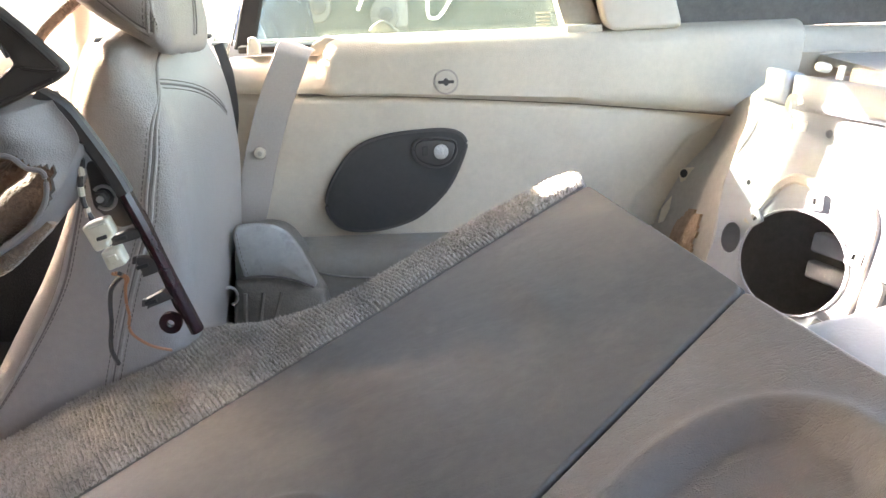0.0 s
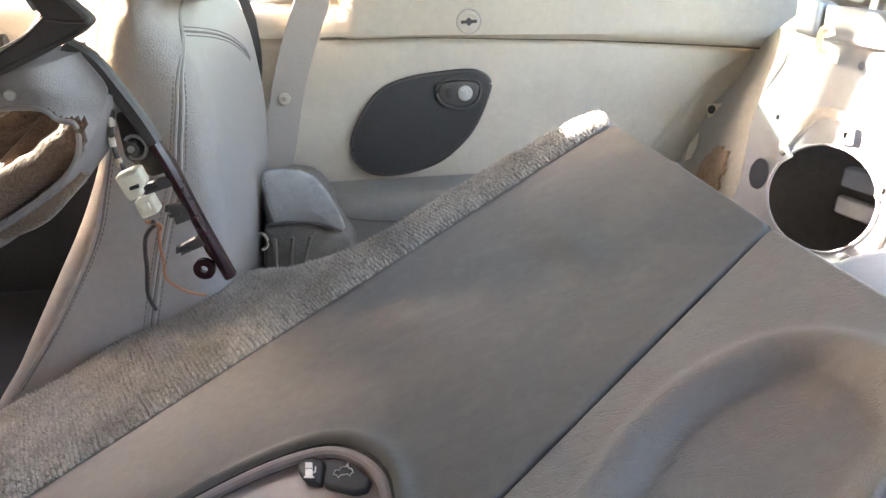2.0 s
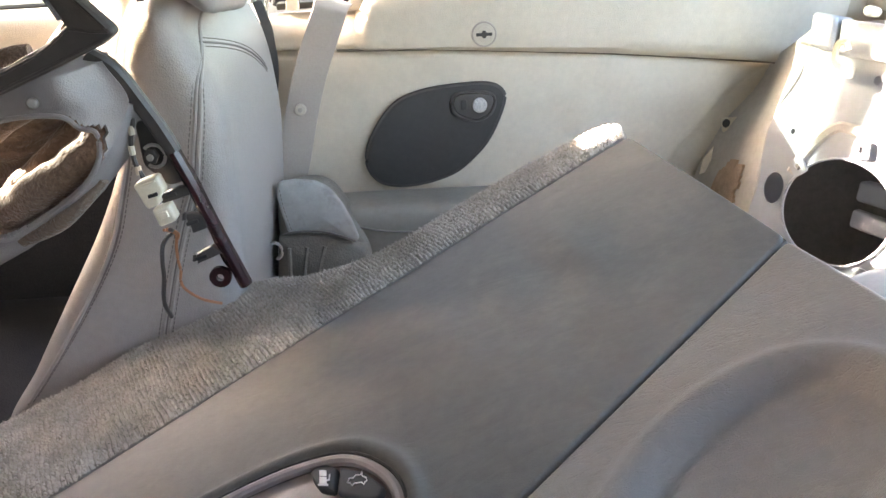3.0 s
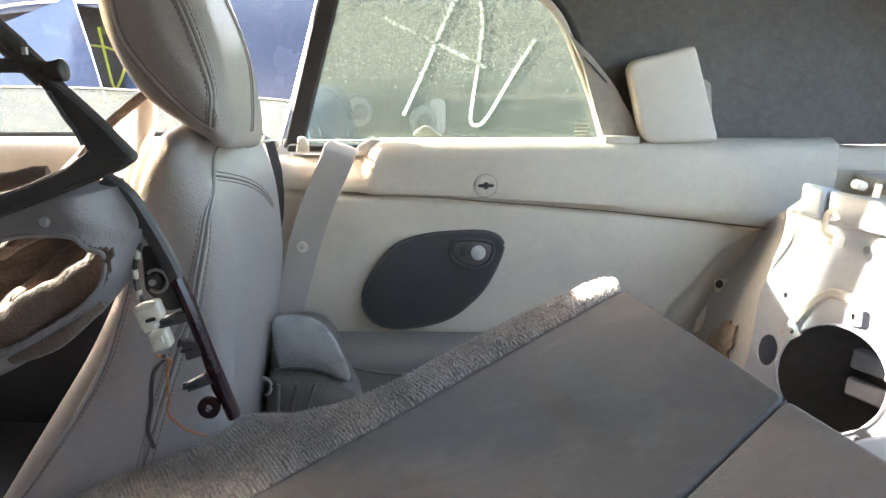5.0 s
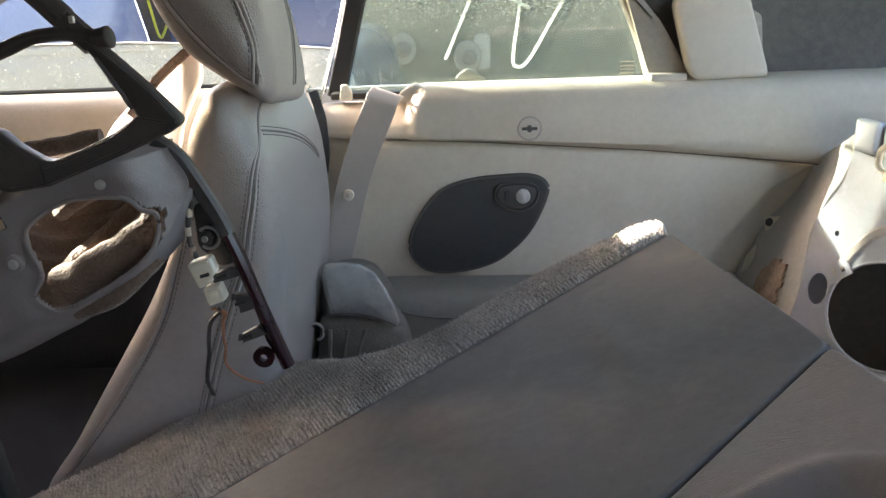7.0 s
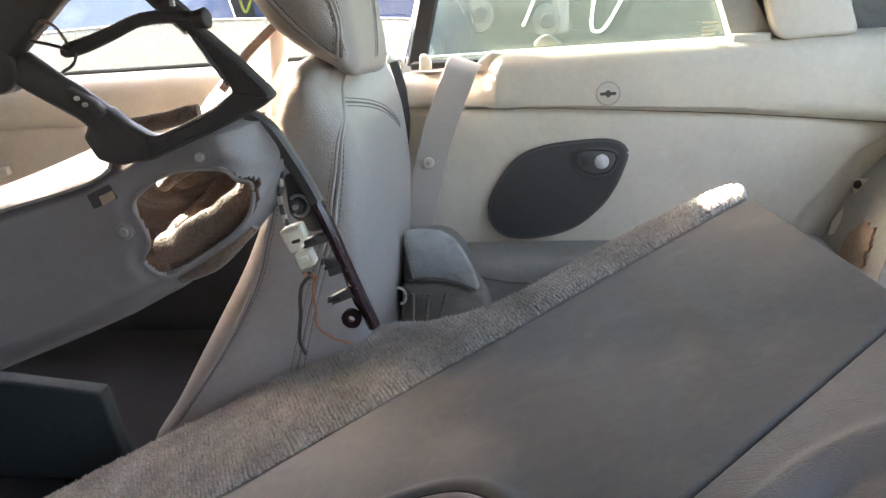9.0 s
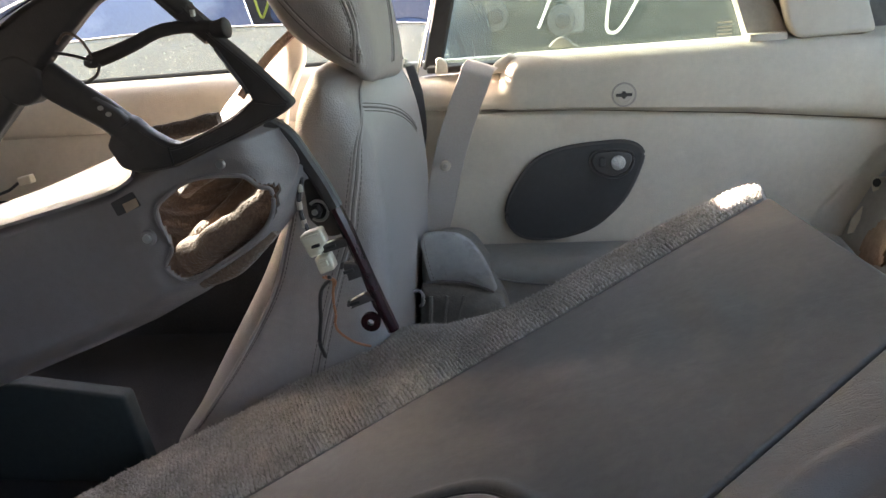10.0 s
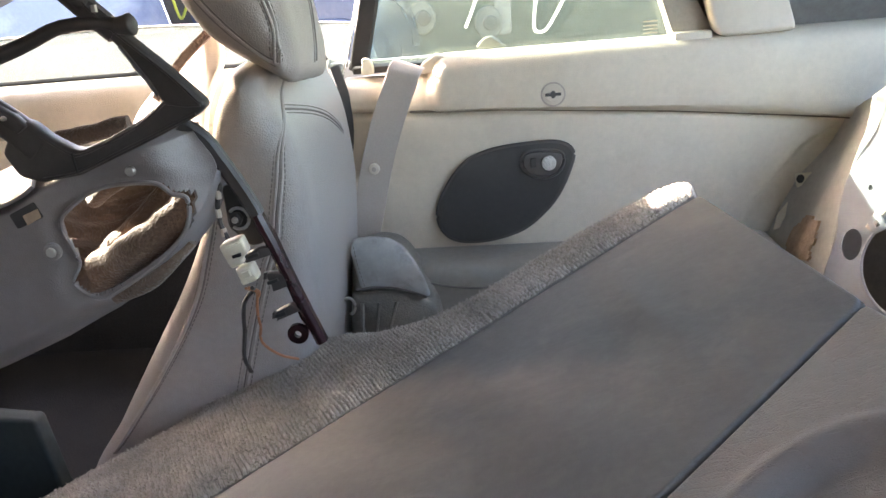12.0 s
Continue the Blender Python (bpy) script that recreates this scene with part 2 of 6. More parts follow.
FLOORCARPET = surface("dark_floor_carpet", (0.034, 0.035, 0.037), 0.95, var=0.3, small=300, bump=0.002, bump_scale=400, spec=0.08)
SKIRT = surface("dark_teal_plastic", (0.026, 0.034, 0.035), 0.7, var=0.2, bump=0.0003, bump_scale=500, spec=0.2)
BLACK = surface("black_plastic", (0.048, 0.045, 0.044), 0.45, var=0.2, dirt=0.25, dirt_color=(0.08, 0.07, 0.06), bump=0.0003, bump_scale=600)
RUBBER = surface("black_rubber", (0.02, 0.02, 0.021), 0.75, var=0.2, dirt=0.3, dirt_color=(0.1, 0.09, 0.08))
GRILLE = surface("dark_speaker_cloth", (0.052, 0.050, 0.047), 0.8, var=0.15, bump=0.0008, bump_scale=1100)
GRILLE_RIM = surface("dark_grille_rim", (0.075, 0.07, 0.064), 0.5, var=0.1)
REDLENS = surface("dark_red_lens", (0.024, 0.006, 0.008), 0.25, var=0.2, dirt=0.2, dirt_color=(0.08, 0.05, 0.05))
SOFTTOP = surface("black_soft_top_cloth", (0.125, 0.115, 0.103), 0.95, var=0.25, big=3, bump=0.0008, bump_scale=700, sheen=0.15)
METAL = surface("silver_painted_metal", (0.385, 0.405, 0.435), 0.42, metal=0.25, var=0.06, dirt=0.15, dirt_color=(0.42, 0.36, 0.28), bump=0.0002, bump_scale=200)
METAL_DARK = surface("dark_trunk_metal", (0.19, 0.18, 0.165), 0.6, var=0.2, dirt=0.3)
STEEL = surface("bare_steel", (0.55, 0.54, 0.52), 0.35, metal=1.0, var=0.1)
FOAM = surface("tan_foam", (0.44, 0.32, 0.23), 0.95, var=0.25, big=14, dirt=0.4, bump=0.002, bump_scale=160)
DUSTYQUARTER = surface("dusty_inner_quarter", (0.45, 0.435, 0.40), 0.6, var=0.12, dirt=0.15, dirt_color=(0.30, 0.22, 0.14), bump=0.0004, bump_scale=150)
FELT = surface("brown_felt", (0.15, 0.10, 0.072), 0.95, var=0.35, big=14, small=260, dirt=0.4, bump=0.003, bump_scale=300, sheen=0.3)
WHITE = surface("white_plastic", (0.72, 0.67, 0.54), 0.4, var=0.08, dirt=0.25, dirt_color=(0.45, 0.38, 0.28), dirt_scale=40)
BELT = surface("grey_seat_belt_webbing", (0.43, 0.38, 0.335), 0.8, var=0.08, small=300, bump=0.0006, bump_scale=900)
BUTTON = surface("charcoal_button", (0.038, 0.042, 0.048), 0.6, spec=0.25, var=0.12)
PRINT = surface("white_print", (0.75, 0.75, 0.75), 0.5, var=0.03)
LENS = surface("frosted_lens", (0.66, 0.64, 0.60), 0.2, var=0.5, small=420, bump=0.001, bump_scale=500, bump_kind="grain")
MARKER = thin_paint("white_paint_marker", (0.86, 0.87, 0.84))
YELLOW = thin_paint("yellow_paint_marker", (0.48, 0.52, 0.13))
COPPER = surface("orange_wire", (0.42, 0.19, 0.10), 0.5, var=0.1)
BLUEPAINT = surface("blue_car_paint", (0.030, 0.042, 0.068), 0.25, var=0.1, dirt=0.25, dirt_color=(0.12, 0.12, 0.13))
# the sky's blue reflection is put into the panes' base colour
BLUEGLASS = surface("sky_blue_car_glass", (0.045, 0.06, 0.095), 0.08, var=0.1, dirt=0.3, dirt_color=(0.12, 0.13, 0.15))
DARKCABIN = surface("dark_car_interior", (0.06, 0.058, 0.055), 0.8, var=0.3)
CHROME = surface("dull_chrome", (0.7, 0.7, 0.7), 0.25, metal=1.0, var=0.1)
DIRT = surface("pale_dirt", (0.34, 0.28, 0.20), 0.95, var=0.3, big=0.7, small=8, dirt=0.5, dirt_color=(0.14, 0.15, 0.07), dirt_scale=0.5, bump=0.02, bump_scale=12)
LEAF = surface("tree_leaf", (0.07, 0.10, 0.035), 0.7, var=0.35, big=1.5, small=12)
VANPAINT = surface("dull_olive_van_paint", (0.05, 0.055, 0.042), 0.8, var=0.2, big=3, dirt=0.5, dirt_color=(0.18, 0.18, 0.14))
TANSTAIN = surface("tan_stained_metal", (0.44, 0.41, 0.365), 0.55, var=0.15, dirt=0.4, dirt_color=(0.34, 0.25, 0.17), dirt_scale=14)
CLEARGLASS = dusty_glass("rear_window_glass", 0.06, (0.92, 0.95, 0.93), (0.46, 0.46, 0.42))
TAUPE = surface("taupe_top_cloth", (0.33, 0.295, 0.25), 0.9, var=0.15, bump=0.0006, bump_scale=800)
ROLLVINYL = surface("dark_creased_vinyl", (0.19, 0.175, 0.15), 0.5, var=0.2, dirt=0.3, dirt_color=(0.06, 0.055, 0.05), dirt_scale=25, bump=0.0006, bump_scale=350, bump_kind="grain")
# finger-wide gaps, rows of round dabs, added to let sun reach felt and ledge
SUN_GAPS = [((-1.142, 1.119, 1.190), 0.028)]
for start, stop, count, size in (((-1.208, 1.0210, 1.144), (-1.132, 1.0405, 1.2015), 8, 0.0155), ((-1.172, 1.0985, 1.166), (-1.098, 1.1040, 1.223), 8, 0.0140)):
    SUN_GAPS += [(tuple(Vector(start).lerp(Vector(stop), k / (count - 1))), size) for k in range(count)]
# unseen windscreen, its dust made opaque to block the sun
SCREENGLASS = dusty_glass("sunblock_windscreen", 1.4, (0.86, 0.91, 0.88), (0.10, 0.098, 0.095), sun_gaps=SUN_GAPS)
# extra dust added towards the top keeps sun off the bulkhead
QUARTERGLASS = dusty_glass("dusty_quarter_glass", 0.13, (0.66, 0.74, 0.70), (0.11, 0.125, 0.11), speck=190, rise=(0.985, 1.09, 0.8, 3.5))
DOORGLASS = dusty_glass("dusty_door_glass", 0.40, (0.82, 0.89, 0.86), (0.17, 0.18, 0.165), speck=170)


# ---------------------------------------------------------------- mesh helpers
from mathutils.bvhtree import BVHTree
from mathutils.geometry import tessellate_polygon


def thing(name, base, label, category, group="", kind=""):
    ob = new(name)
    ob.location = base
    ob.empty_display_size = 0.05
    return tagged(ob, label, category, group, kind)


def part(name, geo, material, parent=None, label="", sharp=35.0, closed=True):
    """One mesh object from (verts, faces) in world metres, under a thing or a part."""
    verts, faces = geo
    me = bpy.data.meshes.new(name)
    me.from_pydata([tuple(v) for v in verts], [], faces)
    if closed:
        bm = bmesh.new()
        bm.from_mesh(me)
        bmesh.ops.recalc_face_normals(bm, faces=bm.faces[:])
        bm.to_mesh(me)
        bm.free()
    me.materials.append(material)
    me.polygons.foreach_set("use_smooth", [True] * len(me.polygons))
    me.set_sharp_from_angle(angle=radians(sharp))
    ob = new(name, me)
    if parent is not None:
        ob.parent = parent
        top = parent.matrix_basis if parent.parent is None else Matrix()
        ob.matrix_parent_inverse = top.inverted()
    return tagged(ob, label)


def joined(*geos):
    verts, faces = [], []
    for v, f in geos:
        n = len(verts)
        verts += [tuple(p) for p in v]
        faces += [tuple(i + n for i in face) for face in f]
    return verts, faces


def placed(geo, m):
    return [tuple(m @ Vector(v)) for v in geo[0]], geo[1]


def axes(origin, a, b, c):
    """A matrix whose columns are the three directions."""
    m = Matrix.Identity(4)
    for n, d in enumerate((a, b, c)):
        for k in range(3):
            m[k][n] = d[k]
    m.translation = origin
    return m


def rounded(points, steps=6, closed=True):
    """A smooth line through control points."""
    pts = [np.array(p, float) for p in points]
    n, out = len(pts), []
    for i in range(n if closed else n - 1):
        if closed:
            p0, p1, p2, p3 = pts[i - 1], pts[i], pts[(i + 1) % n], pts[(i + 2) % n]
        else:
            p0, p1, p2, p3 = pts[max(i - 1, 0)], pts[i], pts[i + 1], pts[min(i + 2, n - 1)]
        for s in np.arange(steps) / steps:
            out.append(0.5 * (2 * p1 + (p2 - p0) * s + (2 * p0 - 5 * p1 + 4 * p2 - p3) * s * s + (3 * p1 - p0 - 3 * p2 + p3) * s ** 3))
    if not closed:
        out.append(pts[-1])
    return np.array(out)


def corners(points, r, steps=4):
    """A polygon with its corners rounded off by r."""
    pts, out = [np.array(p, float) for p in points], []
    for i, p in enumerate(pts):
        a, b = pts[i - 1] - p, pts[(i + 1) % len(pts)] - p
        ra = min(r, np.linalg.norm(a) * 0.45)
        rb = min(r, np.linalg.norm(b) * 0.45)
        p0, p2 = p + a / np.linalg.norm(a) * ra, p + b / np.linalg.norm(b) * rb
        for s in np.linspace(0, 1, steps + 1):
            out.append((1 - s) ** 2 * p0 + 2 * s * (1 - s) * p + s * s * p2)
    return np.array(out)


def inset(outline, d):
    """The outline moved inwards by d."""
    o = np.asarray(outline, float)
    t = np.roll(o, -1, 0) - np.roll(o, 1, 0)
    t /= np.linalg.norm(t, axis=1)[:, None] + 1e-9
    n = np.stack([-t[:, 1], t[:, 0]], 1)
    area = np.sum(o[:, 0] * np.roll(o[:, 1], -1) - np.roll(o[:, 0], -1) * o[:, 1])
    o = o + n * d * (1 if area > 0 else -1)
    for _ in range(int(d / 0.006)):
        o = 0.5 * o + 0.25 * (np.roll(o, 1, 0) + np.roll(o, -1, 0))
    return o


def pillow(outline, depth, r, rb=None, n=4, dome=0.0, rings=5):
    """A flat shape of some depth (local z from 0 to depth) with rounded rims and, on request, a domed front."""
    rb = r if rb is None else rb
    o = np.asarray(outline, float)
    k, layers = len(o), []
    for i in range(n + 1):
        a = math.pi / 2 * i / n
        layers.append((inset(o, r * (1 - math.sin(a))), r * (1 - math.cos(a))))
    for i in range(n + 1):
        a = math.pi / 2 * i / n
        layers.append((inset(o, rb * (1 - math.cos(a))), depth - rb * (1 - math.sin(a))))
    verts = [(p[0], p[1], c) for ring, c in layers for p in ring]
    faces = []
    for j in range(len(layers) - 1):
        for i in range(k):
            faces.append((j * k + i, j * k + (i + 1) % k, (j + 1) * k + (i + 1) % k, (j + 1) * k + i))
    last = (len(layers) - 1) * k
    rear = [Vector((p[0], p[1], 0)) for p in layers[-1][0]]
    faces += [tuple(last + i for i in tri) for tri in tessellate_polygon([rear])]
    if dome:
        ring, mid = layers[0][0], layers[0][0].mean(0)
        before = 0
        for j in range(1, rings + 1):
            s = 1 - j / rings
            if j == rings:
                verts.append((mid[0], mid[1], -dome))
                for i in range(k):
                    faces.append((before + i, before + (i + 1) % k, len(verts) - 1))
            else:
                start = len(verts)
                verts += [(*(mid + (p - mid) * s), -dome * (1 - s * s)) for p in ring]
                for i in range(k):
                    faces.append((before + i, before + (i + 1) % k, start + (i + 1) % k, start + i))
                before = start
    else:
        faces += [tuple(tri) for tri in tessellate_polygon([[Vector((p[0], p[1], 0)) for p in layers[0][0]]])]
    return verts, faces


def tube(points, radius, sides=8, flat=1.0, up=(0, 0, 1), taper=None):
    """A closed tube along a line; flat squeezes it across `up`."""
    p = np.array(points, float)
    t = np.gradient(p, axis=0)
    t /= np.linalg.norm(t, axis=1)[:, None] + 1e-12
    u = np.array(up, float)
    verts, faces = [], []
    for i in range(len(p)):
        side = np.cross(t[i], u)
        if np.linalg.norm(side) < 1e-4:
            side = np.cross(t[i], (0.3, 0.9, 0.1))
        side /= np.linalg.norm(side)
        top = np.cross(side, t[i])
        r = radius * (taper[i] if taper is not None else 1.0)
        for k in range(sides):
            a = 2 * math.pi * (k + 0.5) / sides
            verts.append(p[i] + side * r * math.cos(a) + top * r * flat * math.sin(a))
    for i in range(len(p) - 1):
        for k in range(sides):
            faces.append((i * sides + k, i * sides + (k + 1) % sides, (i + 1) * sides + (k + 1) % sides, (i + 1) * sides + k))
    faces.append(tuple(range(sides))[::-1])
    faces.append(tuple(range((len(p) - 1) * sides, len(p) * sides)))
    return verts, faces


def bar(points, width, thick, up, bevel=0.25, across=None):
    """A flat moulding of rectangular section with eased edges along a line; width lies across `up`, thick along it."""
    p = np.array(points, float)
    t = np.gradient(p, axis=0)
    t /= np.linalg.norm(t, axis=1)[:, None] + 1e-12
    w = np.broadcast_to(width, len(p))
    b = bevel * thick
    verts, faces = [], []
    for i in range(len(p)):
        side = np.cross(t[i], np.array(up, float)) if across is None else np.array(across, float)
        side /= np.linalg.norm(side) + 1e-12
        top = np.cross(side, t[i])
        top /= np.linalg.norm(top) + 1e-12
        x, y = w[i] / 2, thick / 2
        for sx, sy in ((x - b, y), (x, y - b), (x, -y + b), (x - b, -y), (-x + b, -y), (-x, -y + b), (-x, y - b), (-x + b, y)):
            verts.append(p[i] + side * sx + top * sy)
    for i in range(len(p) - 1):
        for k in range(8):
            faces.append((i * 8 + k, i * 8 + (k + 1) % 8, i * 8 + 8 + (k + 1) % 8, i * 8 + 8 + k))
    faces.append(tuple(range(8))[::-1])
    faces.append(tuple(range(len(p) * 8 - 8, len(p) * 8)))
    return verts, faces


def sheet(fn, nu, nv, thick, keep=None):
    """A curved sheet fn(u, v) of some thickness; keep(u, v) says which cells stay."""
    us, vs = np.linspace(0, 1, nu + 1), np.linspace(0, 1, nv + 1)
    g = np.array([[fn(u, v) for v in vs] for u in us], float)
    du, dv = np.gradient(g, axis=0), np.gradient(g, axis=1)
    nrm = np.cross(du, dv)
    nrm /= np.linalg.norm(nrm, axis=2)[..., None] + 1e-12
    return slab(g, g - nrm * thick, None if keep is None else [[keep((us[i] + us[i + 1]) / 2, (vs[j] + vs[j + 1]) / 2) for j in range(nv)] for i in range(nu)])


def slab(front, rear, cells=None):
    nu, nv = front.shape[0] - 1, front.shape[1] - 1
    verts = [tuple(p) for p in front.reshape(-1, 3)] + [tuple(p) for p in rear.reshape(-1, 3)]
    half, faces, count = (nu + 1) * (nv + 1), [], {}
    idx = lambda i, j: i * (nv + 1) + j
    for i in range(nu):
        for j in range(nv):
            if cells is not None and not cells[i][j]:
                continue
            q = (idx(i, j), idx(i + 1, j), idx(i + 1, j + 1), idx(i, j + 1))
            faces.append(q)
            faces.append(tuple(k + half for k in q[::-1]))
            for a, b in zip(q, q[1:] + q[:1]):
                if (b, a) in count:
                    count.pop((b, a))
                else:
                    count[(a, b)] = 1
    for a, b in count:
        faces.append((b, a, a + half, b + half))
    return verts, faces


def plate(outer, holes, depth):
    """A flat plate with holes through it: local z from 0 to depth."""
    bm = bmesh.new()
    for loop in (outer, *holes):
        vs = [bm.verts.new((p[0], p[1], 0)) for p in loop]
        for a, b in zip(vs, vs[1:] + vs[:1]):
            bm.edges.new((a, b))
    bmesh.ops.triangle_fill(bm, use_beauty=True, use_dissolve=False, edges=bm.edges[:], normal=(0, 0, 1))
    got = bmesh.ops.extrude_face_region(bm, geom=bm.faces[:])
    bmesh.ops.translate(bm, vec=(0, 0, depth), verts=[v for v in got["geom"] if isinstance(v, bmesh.types.BMVert)])
    bm.verts.index_update()
    geo = [tuple(v.co) for v in bm.verts], [tuple(v.index for v in f.verts) for f in bm.faces]
    bm.free()
    return geo


def ellipse(cx, cy, rx, ry, n=28, turn=0.0):
    c, s = math.cos(turn), math.sin(turn)
    return [(cx + rx * math.cos(a) * c - ry * math.sin(a) * s, cy + rx * math.cos(a) * s + ry * math.sin(a) * c) for a in np.arange(n) * 2 * math.pi / n]


def block(lo, hi, r=0.004):
    """A box with eased edges between two corners."""
    (x0, y0, z0), (x1, y1, z1) = lo, hi
    r = min(r, (x1 - x0) * 0.4, (y1 - y0) * 0.4, (z1 - z0) * 0.4)
    geo = pillow(corners([(x0, y0), (x1, y0), (x1, y1), (x0, y1)], r, 3), z1 - z0, r * 0.7, n=2)
    return [(v[0], v[1], v[2] + z0) for v in geo[0]], geo[1]


def dist_to(outline, q):
    """Signed distance of the points q to a closed outline, negative inside."""
    o, q = np.asarray(outline, float), np.asarray(q, float)
    a, b = o, np.roll(o, -1, 0)
    ab = b - a
    ap = q[:, None] - a[None]
    s = np.clip((ap * ab).sum(2) / ((ab * ab).sum(1) + 1e-12), 0, 1)
    d = np.linalg.norm(ap - s[..., None] * ab, axis=2).min(1)
    crosses = ((a[None, :, 1] > q[:, None, 1]) != (b[None, :, 1] > q[:, None, 1])) & (
        q[:, None, 0] < (b - a)[None, :, 0] * (q[:, None, 1] - a[None, :, 1]) / ((b - a)[None, :, 1] + 1e-12) + a[None, :, 0])
    return np.where(crosses.sum(1) % 2 == 1, -d, d)


def smooth(x, a, b):
    s = np.clip((x - a) / (b - a), 0, 1)
    return s * s * (3 - 2 * s)


XZ = axes((0, 0, 0), (1, 0, 0), (0, 0, 1), (0, 1, 0))


def facing(y):
    """Local x, y to world x, z on the plane at y; local z goes away from the near side."""
    return Matrix.Translation((0, y, 0)) @ XZ


def softened(ob, size=0.006, rounds=8):
    """Even out a padded shape so that no facet or crease is left."""
    m = ob.modifiers.new("even", "REMESH")
    m.mode, m.voxel_size, m.use_smooth_shade = "VOXEL", size, True
    s = ob.modifiers.new("soft", "SMOOTH")
    s.factor, s.iterations = 0.5, rounds
    return ob


def baked(ob):
    """The same object with its modifiers worked into the mesh."""
    mesh = bpy.data.meshes.new_from_object(ob.evaluated_get(bpy.context.evaluated_depsgraph_get()))
    mesh.polygons.foreach_set("use_smooth", [True] * len(mesh.polygons))
    ob.modifiers.clear()
    ob.data = mesh
    return ob


def draper(ob):
    """A function that lays a smooth line, moved aside if asked, onto the object's surface."""
    tree = BVHTree.FromPolygons([v.co for v in ob.data.vertices], [p.vertices for p in ob.data.polygons])

    def lay(points, shift=(0, 0, 0)):
        line = np.array([tree.find_nearest(Vector(p + np.array(shift)))[0] for p in rounded(points, 6, False)])
        for _ in range(3):
            line[1:-1] = 0.5 * line[1:-1] + 0.25 * (line[2:] + line[:-2])
        return line
    return lay


# ---------------------------------------------------------------- ground and distance
def build_ground():
    rng = random.Random(3)
    fn = lambda u, v: (-600 + 1200 * u, -600 + 1200 * v, 0.0)
    tagged(part("ground", sheet(fn, 8, 8, 0.3), DIRT), "pale dry dirt ground of a salvage yard", "ground", kind="structure")
    verts, faces = [], []
    for k in range(60000):
        x = rng.uniform(-40, 45)
        top = 3.3 + 0.5 * noise.noise(Vector((x * 0.25, 0, 3))) + 0.4 * noise.noise(Vector((x * 0.9, 5, 3)))
        z = rng.random() * max(top, 0.5)
        c = Vector((x, 30 + rng.uniform(-1.5, 1.5), z))
        r = rng.uniform(0.10, 0.26)
        n = len(verts)
        for a in (0.0, 2.1, 4.2):
            a += rng.random()
            verts.append(c + Vector((r * math.cos(a), rng.uniform(-0.1, 0.1), r * math.sin(a))))
        faces.append((n, n + 1, n + 2))
    tagged(part("far_bushes", (verts, faces), LEAF, closed=False), "far row of dull green bushes at the yard's edge", "bushes", kind="stuff")


def build_blue_car():
    car = thing("blue_car", (-1.5, 3.2, 0.0), "dark blue parked car with a raised door glass", "car")
    side = [(-3.4, 0.28), (-0.42, 0.28), (-0.35, 0.45), (-0.34, 0.80), (-0.40, 0.93), (-2.9, 0.95), (-3.5, 0.80), (-3.55, 0.45)]
    part("body", placed(pillow(corners(side, 0.06, 4), 1.5, 0.05), facing(2.46)), BLUEPAINT, car)
    top = [(-2.75, 0.93), (-2.25, 1.20), (-1.6, 1.30), (-0.75, 1.31), (-0.25, 1.31), (-0.32, 1.05), (-0.35, 0.90), (-0.6, 0.90), (-0.62, 1.10), (-0.66, 1.20), (-0.95, 1.222), (-1.35, 1.185), (-1.7, 1.10), (-2.1, 0.93)]
    part("roof_side", placed(pillow(top, 0.05, 0.012, n=2), facing(2.50)), BLUEPAINT, car)
    part("roof", sheet(lambda u, v: (-1.65 + 1.35 * u, 2.52 + 1.25 * v, 1.30 + 0.05 * math.sin(math.pi * v)), 6, 8, 0.02), BLUEPAINT, car)
    part("cabin", block((-2.1, 2.75, 0.85), (-0.62, 2.80, 1.25)), DARKCABIN, car)
    pane = [(-1.80, 0.93), (-1.43, 1.058), (-1.263, 1.142), (-1.02, 1.231), (-0.955, 0.93)]
    door = part("door_glass", placed(pillow(corners(pane, 0.012, 3), 0.006, 0.002, n=2), facing(2.47)), BLUEGLASS, car, "bluish door glass with a pale edge")
    part("glass_edge", tube([(-1.022, 2.47, 1.235), (-0.985, 2.47, 1.08), (-0.953, 2.47, 0.93)], 0.003), CHROME, door)
    part("window_trim", tube(rounded([(-2.1, 2.475, 0.95), (-1.7, 2.475, 1.09), (-1.35, 2.475, 1.172), (-1.1, 2.475, 1.212), (-0.7, 2.475, 1.20)], 6, False), 0.005), CHROME, car)
    part("rear_pane", placed(pillow(corners([(-0.94, 0.94), (-0.94, 1.20), (-0.68, 1.18), (-0.64, 0.94)], 0.02), 0.005, 0.002, n=2), facing(2.60)), BLUEGLASS, car)
    part("paint_mark", joined(tube(rounded([(-0.9985, 2.585, 1.145), (-0.985, 2.585, 1.05), (-0.9692, 2.585, 0.9652), (-0.950, 2.585, 0.980), (-0.9161, 2.585, 1.0569)], 5, False), 0.0042),
                              tube([(-1.0278, 2.585, 1.0921), (-0.9834, 2.585, 1.0867), (-0.9253, 2.585, 1.0667)], 0.0036)), YELLOW, car, "yellow paint marker strokes")
    part("sun_strip", block((-1.02, 2.62, 1.125), (-0.70, 2.63, 1.150)), LEAF, car)
    for x in (-2.9, -0.95):
        w = part("wheel", placed(pillow(ellipse(x, 0.31, 0.31, 0.31, 32), 0.2, 0.03), facing(2.44)), RUBBER, car)
        part("rim", placed(pillow(ellipse(x, 0.31, 0.2, 0.2, 24), 0.06, 0.02, dome=0.02), facing(2.425)), CHROME, w)


